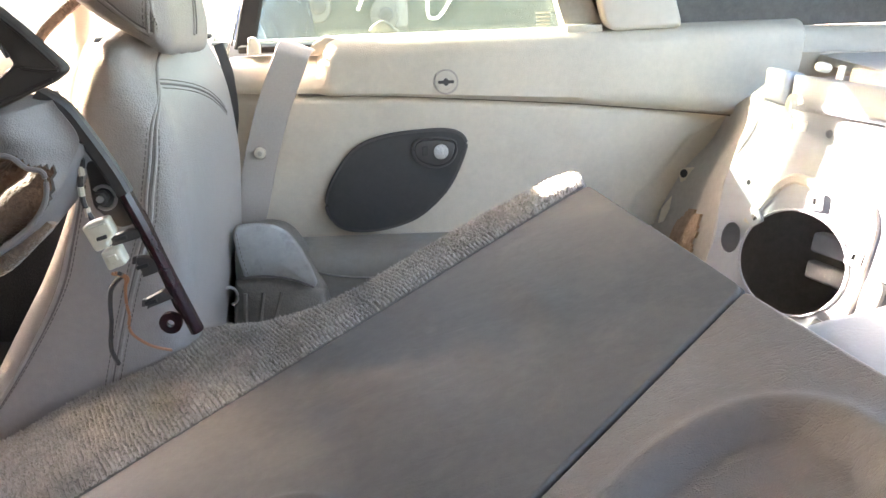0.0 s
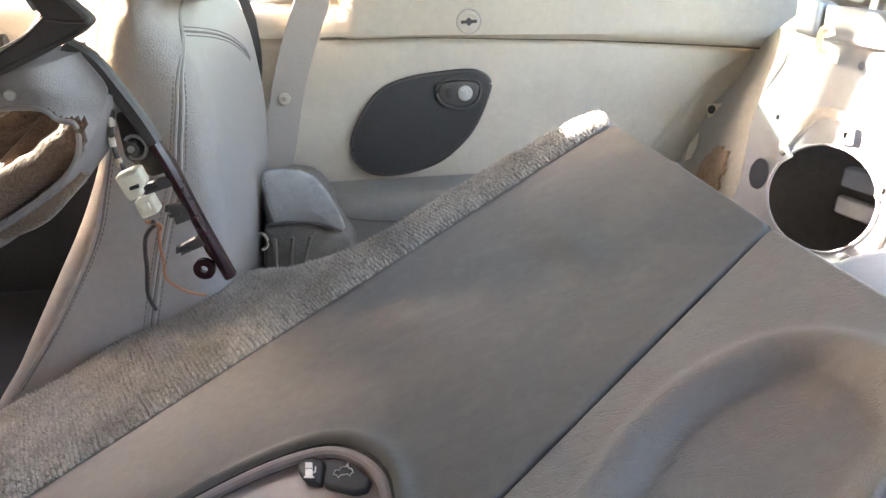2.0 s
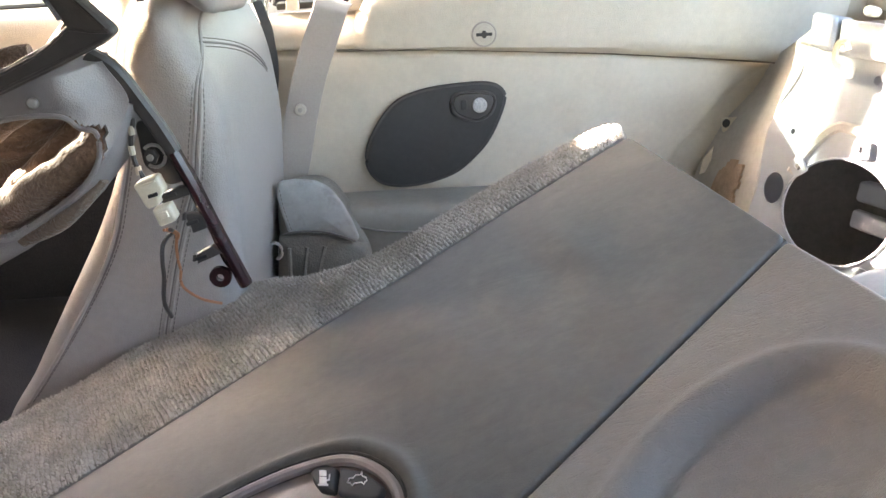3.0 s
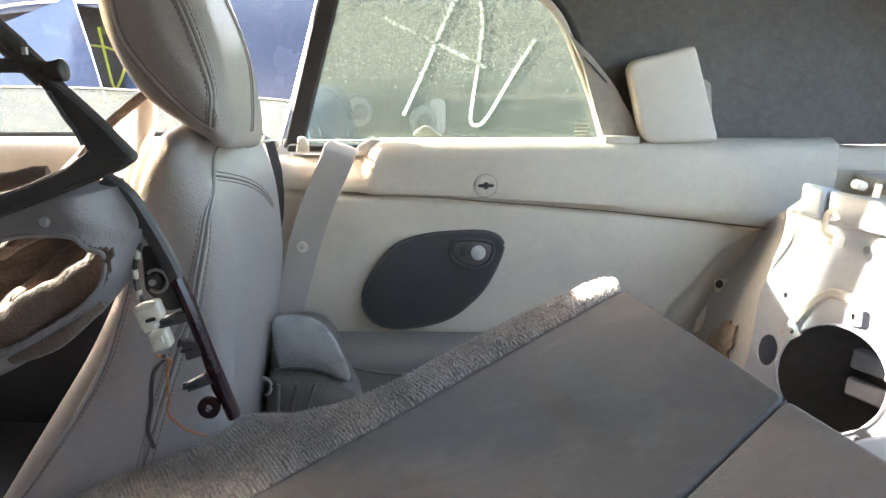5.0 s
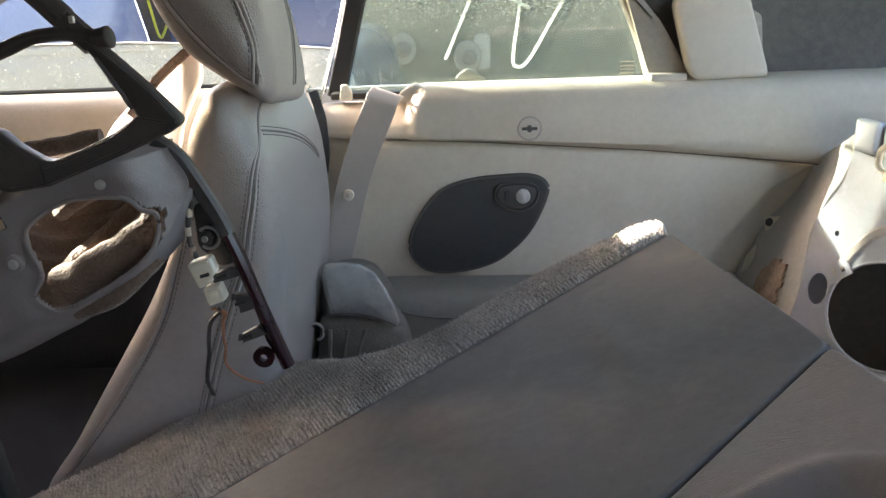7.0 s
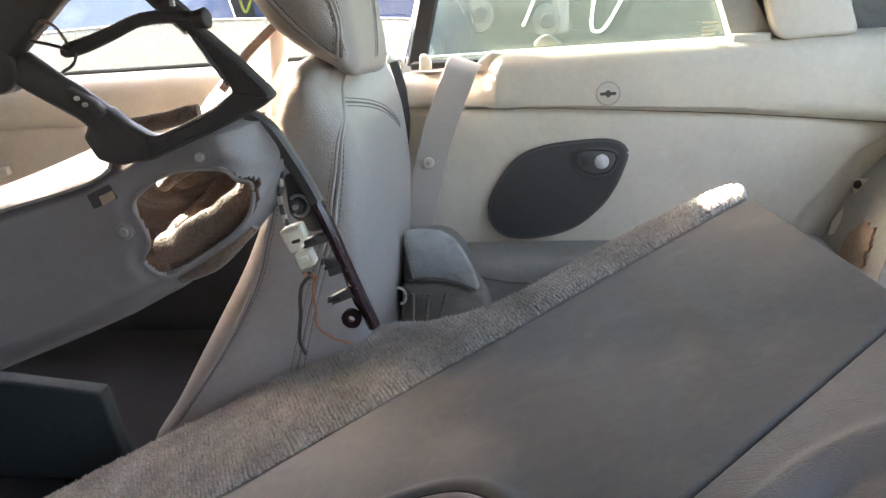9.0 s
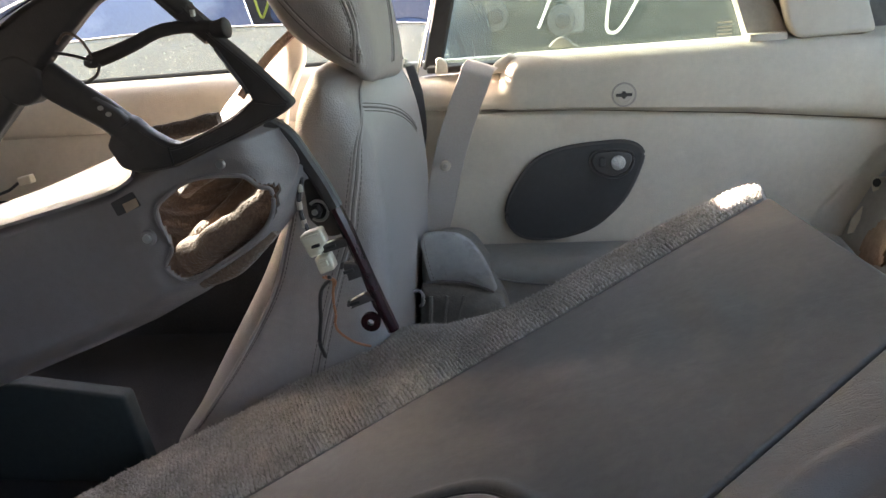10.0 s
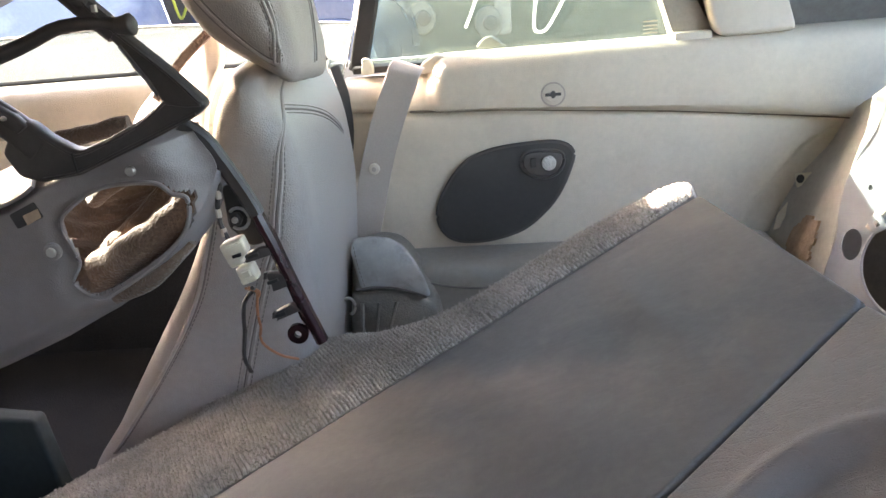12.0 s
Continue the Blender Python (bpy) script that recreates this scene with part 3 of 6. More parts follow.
def build_van():
    van = thing("parked_van", (0.4, 6.0, 0.0), "dull olive van with round lamps, seen through dust", "van")
    part("body", placed(pillow(corners([(-0.9, 0.3), (1.5, 0.3), (1.5, 1.20), (1.3, 1.42), (-0.75, 1.42), (-0.9, 1.20)], 0.08), 3.0, 0.08), facing(5.1)), VANPAINT, van)
    for x, z in ((-0.42, 0.72), (-0.02, 0.66)):
        ring = part("lamp_ring", placed(pillow(ellipse(x, z, 0.085, 0.10), 0.04, 0.012), facing(5.07)), GREYCARD, van)
        part("lamp", placed(pillow(ellipse(x + 0.01, z, 0.045, 0.045), 0.03, 0.01), facing(5.05)), BLACK, ring)
    part("grille", placed(pillow(corners([(0.02, 0.58), (0.12, 0.58), (0.12, 0.80), (0.02, 0.80)], 0.04), 0.02, 0.006), facing(5.085)), METAL_DARK, van)
    part("bumper", block((-0.95, 4.98, 0.36), (1.55, 5.09, 0.50), 0.03), RUBBER, van)
    for x in (-0.55, 1.15):
        part("wheel", placed(pillow(ellipse(x, 0.3, 0.3, 0.3), 0.2, 0.03), facing(5.6)), RUBBER, van)


# ---------------------------------------------------------------- the convertible's shell
def build_shell():
    car = thing("car_body", (0, 0.75, 0.0), "stripped silver convertible body with dark carpeted floor", "car")
    part("floor_pan", block((-1.7, -0.10, 0.36), (1.25, 1.46, 0.40)), FLOORCARPET, car, "dark carpeted floor pan")
    side = [(-2.95, 0.24), (-2.70, 0.22), (-2.62, 0.50), (-2.30, 0.66), (-1.98, 0.50), (-1.92, 0.22), (0.62, 0.22), (0.70, 0.50), (1.02, 0.66), (1.34, 0.50), (1.42, 0.22), (1.85, 0.26), (1.95, 0.60), (1.88, 0.88), (1.3, 0.915), (-1.5, 0.915), (-2.8, 0.76), (-2.98, 0.60)]
    # near side is out of view, its front edge raised to block light
    near = [q for q in side if q[1] != 0.915]
    k = near.index((1.88, 0.88)) + 1
    near[k:k] = [(1.3, 0.915), (0.06, 0.915), (-0.02, 0.985), (-1.5, 0.985)]
    part("outer_side", placed(plate(side, [], 0.02), facing(1.478)), METAL, car)
    part("near_side_blocker", placed(plate(near, [], 0.02), facing(-0.14)), METAL, car)
    part("bonnet", sheet(lambda u, v: (-2.9 + 1.45 * u, -0.12 + 1.6 * v, 0.76 + 0.16 * u + 0.03 * math.sin(math.pi * v)), 10, 10, 0.02), METAL, car)
    part("boot_lid", sheet(lambda u, v: (1.25 + 0.65 * u, -0.12 + 1.6 * v, 0.915 - 0.04 * u + 0.02 * math.sin(math.pi * v)), 10, 10, 0.02), METAL, car)
    part("nose", block((-2.96, -0.10, 0.26), (-2.88, 1.46, 0.75), 0.03), METAL, car)
    part("tail", block((1.84, -0.10, 0.26), (1.92, 1.46, 0.88), 0.03), METAL, car)
    part("cowl", block((-1.60, -0.12, 0.40), (-1.45, 1.46, 0.90), 0.02), BLACK, car)
    part("wheel_house", placed(pillow(corners([(0.40, 0.40), (0.95, 0.40), (0.95, 0.68), (0.80, 0.74), (0.42, 0.66)], 0.05), 0.75, 0.03), facing(0.06)), METAL, car)
    part("rear_deck", block((0.72, -0.10, 0.86), (1.35, 1.44, 0.875)), DUSTYQUARTER, car)
    # header bar, out of view, deepened to block sun from the loose panel
    part("windscreen_frame", joined(*[tube(rounded([(-1.75, y0, 0.90), (-1.35, y1, 1.10), (-0.98, y2, 1.30)], 6, False), 0.026) for y0, y1, y2 in ((1.44, 1.40, 1.34), (-0.10, -0.06, 0.0))], bar([(-0.98, 0.0, 1.275), (-0.96, 0.67, 1.315), (-0.98, 1.34, 1.275)], 0.11, 0.03, (1, 0, 0.3))), BLACK, car)
    part("windscreen", sheet(lambda u, v: (-1.47 + 0.49 * u - 0.05 * math.sin(math.pi * v), -0.07 + (1.47 - 0.06 * u) * v, 0.92 + 0.38 * u), 8, 16, 0.005), SCREENGLASS, car, "unseen windscreen, opaque against the sun except for clear spots")
    for x, y, f in ((-2.3, 1.27, 1.44), (1.02, 1.27, 1.44), (-2.3, -0.12, -0.15), (1.02, -0.12, -0.15)):
        w = part("wheel", placed(pillow(ellipse(x, 0.31, 0.31, 0.31, 32), 0.2, 0.03), facing(y)), RUBBER, car)
        part("rim", placed(pillow(ellipse(x, 0.31, 0.2, 0.2, 24), 0.05, 0.02), facing(f)), CHROME, w)


def build_soft_top():
    top = thing("convertible_top", (0.3, 0.7, 0.93), "raised black cloth convertible top, seen from inside", "convertible top")

    def roof(u, v):
        x, y = -1.12 + 2.32 * u, -0.02 + 1.44 * v
        z = 1.41 - 0.10 * ((y - 0.7) / 0.7) ** 2 - 0.42 * smooth(x, 0.55, 1.3) + 0.006 * math.sin(x * 9)
        z -= 0.098 * smooth(-x, 0.55, 1.0) * (1 - 0.62 * ((y - 0.7) / 0.7) ** 2)
        return x, y, z
    # rear window opening, out of view, added to let light in from behind
    opening = lambda u, v: not (0.76 < -1.12 + 2.32 * u < 1.12 and 0.20 < -0.02 + 1.44 * v < 1.20)
    part("roof_cloth", sheet(roof, 40, 24, 0.012, opening), SOFTTOP, top)
    part("rear_window", sheet(lambda u, v: np.array(roof((1.85 + 0.42 * u) / 2.32, (0.19 + 1.06 * v) / 1.44)) + np.array((0.0, 0.0, -0.008)), 10, 10, 0.003), CLEARGLASS, top, "clear rear window")
    edge = [(-1.12, 1.235), (-0.15, 1.235), (-0.10, 1.228), (0.10, 1.215), (0.178, 1.174), (0.228, 1.128), (0.264, 1.053), (0.292, 0.985), (0.312, 0.915), (1.30, 0.915), (1.20, 0.99), (0.95, 1.18), (0.60, 1.32), (-1.12, 1.32)]
    part("side_cloth", placed(plate(edge, [], 0.012), facing(1.405)), SOFTTOP, top)
    # cloth out of view, added to keep near-side light out
    part("near_cloth_blocker", placed(plate([(-1.12, 0.93), (0.62, 0.93), (0.66, 1.05), (0.70, 1.27), (0.55, 1.32), (-1.12, 1.32)], [], 0.012), facing(-0.07)), SOFTTOP, top)
    part("rear_cloth", sheet(lambda u, v: (1.17 + 0.02 * math.sin(9 * v), -0.02 + 1.44 * v, 0.87 + 0.20 * u), 6, 10, 0.01), SOFTTOP, top)
    line = rounded([(0.10, 1.398, 1.222), (0.172, 1.398, 1.174), (0.222, 1.398, 1.128), (0.258, 1.398, 1.053), (0.286, 1.398, 0.985), (0.306, 1.398, 0.92)], 6, False)
    part("window_bead", tube(line, 0.007), BEIGE_HARD, top, "pale bead round the quarter window")
    part("window_seal", tube(line + np.array((0.013, 0.002, 0.002)), 0.006), RUBBER, top)


BH_O = Vector((0.568, 1.112, 0.714))
BH_U = Vector((math.cos(radians(-52)), math.sin(radians(-52)), 0))
BH_V = Vector((0, 0, 1)) * math.cos(radians(12)) + Vector((-BH_U.y, BH_U.x, 0)) * math.sin(radians(12))
BH = axes(BH_O, BH_U, BH_V, -BH_U.cross(BH_V))


def build_bulkhead():
    wall = thing("bulkhead", (0.70, 0.95, 0.40), "bare silver-painted metal bulkhead with a round speaker hole", "bulkhead", kind="structure")
    at = lambda geo, c=0.0: placed(geo, BH @ Matrix.Translation((0, 0, c)))
    outer = [(-0.052, 0.135), (-0.060, 0.09), (-0.079, 0.050), (-0.090, 0.0), (-0.092, -0.10), (-0.10, -0.36), (0.55, -0.36), (0.55, 0.135)]
    big, little = ellipse(0.036, -0.097, 0.078, 0.076, 48), ellipse(-0.062, -0.083, 0.015, 0.024, 20)
    holes = [big, little, ellipse(0.048, 0.091, 0.0048, 0.006, 12), ellipse(-0.052, 0.004, 0.0035, 0.0045, 12)]
    part("metal_panel", at(plate(corners(outer, 0.012), holes, 0.003)), METAL, wall)
    ring = tube(np.array([(*p, 0.0) for p in ellipse(0.036, -0.097, 0.079, 0.077, 48)] + [(0.115, -0.097, 0)]), 0.0022, 6)
    part("hole_rim", at(ring, -0.001), METAL, wall)
    arch = rounded([(-0.040, -0.055), (-0.030, -0.030), (-0.014, -0.004), (0.006, 0.018), (0.030, 0.022), (0.112, 0.007), (0.131, -0.012), (0.133, -0.052), (0.122, -0.17), (0.110, -0.27)], 6, False)
    part("pressed_channel", at(bar([(p[0], p[1], 0) for p in arch], 0.015, 0.007, (0, 0, 1), 0.45), -0.001), TANSTAIN, wall, "tan-stained pressed channel")
    for u, v, turn in ((0.052, -0.003, 0.1), (-0.030, -0.044, 0.7), (0.120, -0.066, -0.1), (0.097, -0.176, -0.2)):
        c, s = math.cos(turn), math.sin(turn)
        sq = [(u + x * c - y * s, v + x * s + y * c) for x, y in ((-0.011, -0.012), (0.011, -0.012), (0.011, 0.012), (-0.011, 0.012))]
        hole = [(u + x * c - y * s, v + x * s + y * c) for x, y in ((-0.0035, -0.0045), (0.0035, -0.0045), (0.0035, 0.0045), (-0.0035, 0.0045))]
        tab = part("mount_tab", at(plate(corners(sq, 0.003), [hole], 0.003), -0.006), METAL, wall)
        part("dark_slot", at(plate(hole, [], 0.0006), -0.0035), BLACK, tab)
    part("cross_member", at(placed(pillow(corners([(-0.010, 0.118), (0.30, 0.106), (0.50, 0.10), (0.50, 0.15), (0.30, 0.155), (-0.014, 0.166)], 0.005), 0.08, 0.006), Matrix()), -0.014), METAL, wall)
    part("end_bracket", at(pillow(corners([(-0.052, 0.126), (-0.016, 0.122), (-0.018, 0.170), (-0.056, 0.173)], 0.008), 0.06, 0.008), -0.016), METAL, wall)
    part("peg", at(pillow(ellipse(0.012, 0.180, 0.007, 0.007, 16), 0.03, 0.003), 0.002), WHITE, wall)
    part("stud", at(tube([(0.040, 0.165, 0.01), (0.041, 0.184, 0.01)], 0.005), 0.0), STEEL, wall)
    part("lug", at(pillow(corners([(0.055, 0.160), (0.10, 0.157), (0.10, 0.180), (0.055, 0.183)], 0.004), 0.02, 0.003), 0.004), WHITE, wall)
    hook = rounded([(-0.006, 0.108, -0.022), (-0.004, 0.131, -0.028), (0.006, 0.136, -0.028), (0.012, 0.126, -0.028)], 5, False)
    clip = part("white_clip", at(joined(bar(hook, 0.008, 0.006, (0, 0, 1)), bar(rounded([(-0.006, 0.112, -0.022), (0.000, 0.104, -0.022), (0.012, 0.102, -0.024)], 4, False), 0.008, 0.006, (0, 0, 1)))), WHITE, wall, "white plastic trim clip")
    part("clip_foot", at(pillow(corners([(0.004, 0.090), (0.018, 0.089), (0.019, 0.104), (0.005, 0.105)], 0.002), 0.02, 0.002), -0.026), WHITE, clip)
    part("plug", at(pillow(corners([(0.138, -0.132), (0.166, -0.130), (0.170, -0.098), (0.160, -0.086), (0.142, -0.090)], 0.008), 0.012, 0.005), -0.010), METAL_DARK, wall, "dark rubber plug")
    # boot behind the round hole, its darkness put into a plate's colour
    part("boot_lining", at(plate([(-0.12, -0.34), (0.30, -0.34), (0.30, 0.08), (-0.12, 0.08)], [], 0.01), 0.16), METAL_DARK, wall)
    part("boot_rail", at(joined(pillow(corners([(0.03, -0.085), (0.16, -0.095), (0.16, -0.062), (0.03, -0.055)], 0.006), 0.03, 0.004), pillow(corners([(0.03, -0.125), (0.16, -0.14), (0.16, -0.112), (0.03, -0.098)], 0.006), 0.02, 0.004)), 0.07), METAL, wall)
    part("rail_screw", at(pillow(ellipse(0.095, -0.078, 0.006, 0.006, 12), 0.006, 0.002), 0.063), STEEL, wall)
    # inner quarter between trim and bulkhead
    def quarter(u, v):
        z = 0.45 + (0.33 + 0.085 * u) * v
        a = np.array((float(np.interp(z, [0.45, 0.60, 0.68, 0.73, 0.78, 0.93], [0.42, 0.47, 0.515, 0.565, 0.588, 0.60])), 1.375, z))
        vv = (z - BH_O.z) / BH_V.z
        uu = float(np.interp(vv, [-0.3, -0.1, 0.0, 0.05, 0.09, 0.13, 0.2], [-0.100, -0.092, -0.090, -0.079, -0.060, -0.052, -0.052]))
        b = np.array(BH_O + BH_U * uu + BH_V * vv)
        mid = (a + b) / 2 + np.array((0.012, 0.004, 0))
        return (1 - u) ** 2 * a + 2 * u * (1 - u) * mid + u * u * b + np.array((0, 0.004 * math.sin(v * 18 + u * 3), 0))
    part("inner_quarter", sheet(quarter, 14, 24, 0.003), DUSTYQUARTER, wall, "dusty painted inner quarter")
    ragged = lambda u, v: math.hypot((u - 0.52) / 0.20, (v - 0.40) / 0.11) + 0.45 * noise.noise(Vector((u * 7, v * 16, 2))) < 1
    patch = lambda u, v: quarter(u, v) + np.array((-0.005, -0.006, 0)) * (1 + 0.6 * noise.noise(Vector((u * 12, v * 24, 5))))
    part("foam_patch", sheet(patch, 40, 70, 0.004, ragged), FOAM, wall, "rust-brown torn foam")


# ---------------------------------------------------------------- far side trim
RAIL_X, RAIL_Z = [-0.25, -0.147, 0.016, 0.304, 0.498, 0.601, 0.66, 0.72], [0.850, 0.843, 0.836, 0.812, 0.790, 0.777, 0.772, 0.768]


def build_quarter_trim():
    trim = thing("quarter_trim_panel", (0.2, 1.37, 0.58), "beige vinyl rear side trim panel with oval speaker grille", "trim panel")
    prof = rounded([(1.445, 0.918), (1.415, 0.922), (1.378, 0.9225), (1.353, 0.9135), (1.341, 0.890), (1.3385, 0.86)], 4, False)
    n = len(prof)

    def rail(u, v):
        k = v * (n + 2)
        zb = float(np.interp(-0.252 + 0.957 * u, RAIL_X, RAIL_Z))
        if k <= n - 1:
            i = min(int(k), n - 2)
            y, z = prof[i] + (prof[i + 1] - prof[i]) * (k - i)
            s = max(0.0, (0.90 - z) / 0.04)
            z = z - s * (0.86 - zb) * 0.5 if z < 0.90 else z
        else:
            s = (k - n + 1) / 3
            y = 1.3385 + 0.024 * smooth(s, 0.25, 1.0)
            z = (0.86 - (0.86 - zb) * 0.5) * (1 - min(1, s * 1.6)) + zb * min(1, s * 1.6)
        end = smooth(u, 0.965, 1.0)
        x = -0.252 + 0.957 * u - 0.028 * end * smooth(0.93 - z, 0.03, 0.14)
        y += 0.03 * smooth(u, 0.975, 1.0) ** 2 + 0.012 * smooth(x, -0.080, -0.115)
        z -= 0.030 * smooth(x, -0.080, -0.106) * smooth(z, 0.845, 0.915)
        return x, y, z
    part("upper_rail", sheet(lambda u, v: rail(u, v), 110, 34, 0.004), BEIGE, trim, "padded beige upper rail")

    def lower(u, v):
        zt = 0.0
        x0 = -0.252
        z = 0.582 + 0.27 * v
        xr = float(np.interp(z, [0.55, 0.584, 0.637, 0.671, 0.701, 0.746, 0.776, 0.86], [0.470, 0.481, 0.501, 0.523, 0.554, 0.593, 0.60, 0.60]))
        x = x0 + (xr - x0) * u
        zt = float(np.interp(x, RAIL_X, RAIL_Z)) + 0.012
        z = 0.582 + (zt - 0.582) * v
        y = 1.352 + 0.014 * smooth(x, 0.40, 0.60) + 0.012 * smooth(0.62 - z, 0.0, 0.05) * 0 + 0.014 * smooth(v, 0.90, 0.97)
        fold = float(np.interp(z, [0.58, 0.616, 0.6425, 0.6622, 0.7317, 0.7723, 0.80], [0.40, 0.4171, 0.4334, 0.4538, 0.5106, 0.5831, 0.65]))
        y += 0.009 * smooth(x, fold - 0.006, fold + 0.012)
        return x, y - 0.006 * math.exp(-((x - 0.01) / 0.16) ** 2 - ((z - 0.69) / 0.11) ** 2), z
    part("lower_panel", sheet(lower, 130, 60, 0.004), BEIGE, trim)
    # shade under the rail put in as a dark beige tube
    part("rail_groove_shade", tube([(x, 1.352, z - 0.002) for x, z in zip(np.linspace(-0.14, 0.60, 20), np.interp(np.linspace(-0.14, 0.60, 20), RAIL_X, RAIL_Z))], 0.0022), GROOVE_SHADE, trim)
    # oval grille
    oval = rounded([(-0.107, 0.659), (-0.092, 0.70), (-0.054, 0.748), (-0.004, 0.768), (0.064, 0.7745), (0.106, 0.773), (0.1275, 0.760), (0.128, 0.738), (0.105, 0.686), (0.075, 0.650), (0.036, 0.622), (-0.022, 0.607), (-0.073, 0.609), (-0.099, 0.628)], 5)
    gr = part("speaker_grille", placed(pillow(oval, 0.016, 0.004, n=3, dome=0.004), facing(1.3375)), GRILLE, trim, "dark oval cloth speaker grille")
    part("grille_rim", tube([(p[0], 1.342, p[1]) for p in np.vstack([oval, oval[:1]])], 0.004, 6), GRILLE_RIM, gr)
    ring = rounded([(0.042, 0.748), (0.052, 0.762), (0.085, 0.764), (0.110, 0.758), (0.114, 0.742), (0.105, 0.724), (0.085, 0.715), (0.062, 0.719), (0.046, 0.731)], 4)
    part("lamp_ring", tube([(p[0], 1.333, p[1]) for p in np.vstack([ring, ring[:1]])], 0.0024, 6), GRILLE_RIM, gr)
    part("lamp_bezel", placed(pillow(inset(ring, 0.003), 0.01, 0.003), facing(1.3305)), GRILLE_RIM, gr)
    part("lamp_lens", placed(pillow(ellipse(0.0885, 0.741, 0.0125, 0.013, 24), 0.008, 0.003, dome=0.002), facing(1.3275)), LENS, gr, "frosted round courtesy lamp lens")
    part("lamp_switch", placed(pillow(corners([(0.057, 0.735), (0.067, 0.735), (0.067, 0.752), (0.057, 0.752)], 0.003), 0.006, 0.0015), facing(1.328)), BLACK, gr)
    # round escutcheon on the rail
    esc = part("round_escutcheon", placed(pillow(ellipse(0.100, 0.855, 0.0185, 0.0185, 28), 0.012, 0.003), facing(1.3335)), BEIGE_HARD, trim, "round beige escutcheon with a keyhole")
    part("escutcheon_ring", tube([(0.100 + 0.0190 * math.cos(a), 1.3345, 0.855 + 0.0190 * math.sin(a)) for a in np.linspace(0, 2 * math.pi, 33)], 0.0014, 6), BELT, esc)
    part("escutcheon_step", tube([(0.100 + 0.0125 * math.cos(a), 1.3335, 0.855 + 0.0125 * math.sin(a)) for a in np.linspace(0, 2 * math.pi, 33)], 0.0009, 6), BEIGE_HARD, esc)
    key = corners([(0.087, 0.8525), (0.096, 0.8525), (0.098, 0.8490), (0.102, 0.8490), (0.104, 0.8525), (0.113, 0.8525), (0.113, 0.8575), (0.104, 0.8575), (0.102, 0.861), (0.098, 0.861), (0.096, 0.8575), (0.087, 0.8575)], 0.001, 2)
    part("keyhole", placed(plate(key, [], 0.002), facing(1.3325)), BLACK, esc)
    # belt guide recess
    part("guide_slot", block((-0.235, 1.385, 0.905), (-0.09, 1.43, 0.916)), RUBBER, trim)
    part("guide_lug", placed(pillow(corners([(-0.218, 0.905), (-0.196, 0.905), (-0.196, 0.922), (-0.203, 0.932), (-0.214, 0.932)], 0.004), 0.012, 0.003), facing(1.37)), WHITE, trim)
    part("guide_cap", placed(pillow(corners([(-0.128, 0.90), (-0.095, 0.90), (-0.072, 0.925), (-0.09, 0.93), (-0.112, 0.918)], 0.004), 0.03, 0.004), facing(1.365)), BEIGE_HARD, trim)
    # white tab with a hole at the trim's edge
    tab = [(0.498, 0.690), (0.530, 0.690), (0.525, 0.676), (0.503, 0.664)]
    tb = part("trim_tab", placed(pillow(corners(tab, 0.004), 0.004, 0.001, n=2), facing(1.343)), WHITE, trim)
    part("tab_hole", placed(plate(ellipse(0.507, 0.681, 0.0065, 0.0075, 16), [], 0.001), facing(1.3415)), BLACK, tb)
    sliver = [(0.489, 0.643), (0.484, 0.598), (0.467, 0.592), (0.472, 0.620)]
    part("torn_edge", placed(pillow(corners(sliver, 0.003), 0.003, 0.001, n=2), facing(1.340)), WHITE, trim, "torn white backing edge")
    # rear ledge behind the rail
    tagged(part("rear_ledge", sheet(lambda u, v: (0.66 + 0.62 * u, 1.338 + 0.107 * v, 0.915 - 0.035 * smooth(v, 0.4, 0.0) - 0.01 * u), 16, 10, 0.05), BEIGE), "dusty beige rear ledge trim below the top", "trim panel")
    part("ledge_seam", tube(rounded([(0.470, 1.376, 0.9245), (0.495, 1.352, 0.9150), (0.525, 1.3455, 0.907), (0.60, 1.3445, 0.905), (0.69, 1.3465, 0.905)], 5, False), 0.0012), RUBBER, trim)
    seat = thing("rear_side_bolster", (0.1, 1.25, 0.40), "worn grey vinyl ledge at the bottom of the rear side trim", "bolster")
    part("pad", placed(pillow(corners([(-0.18, 0.40), (0.46, 0.40), (0.46, 0.600), (0.10, 0.600), (-0.08, 0.603), (-0.18, 0.604)], 0.03), 0.12, 0.028), facing(1.232)), LEDGE, seat)
    part("pad_seam", tube(rounded([(-0.15, 1.232, 0.585), (-0.09, 1.229, 0.570), (-0.02, 1.229, 0.563), (0.10, 1.229, 0.560), (0.30, 1.229, 0.565)], 5, False), 0.0018), SEAM, seat)


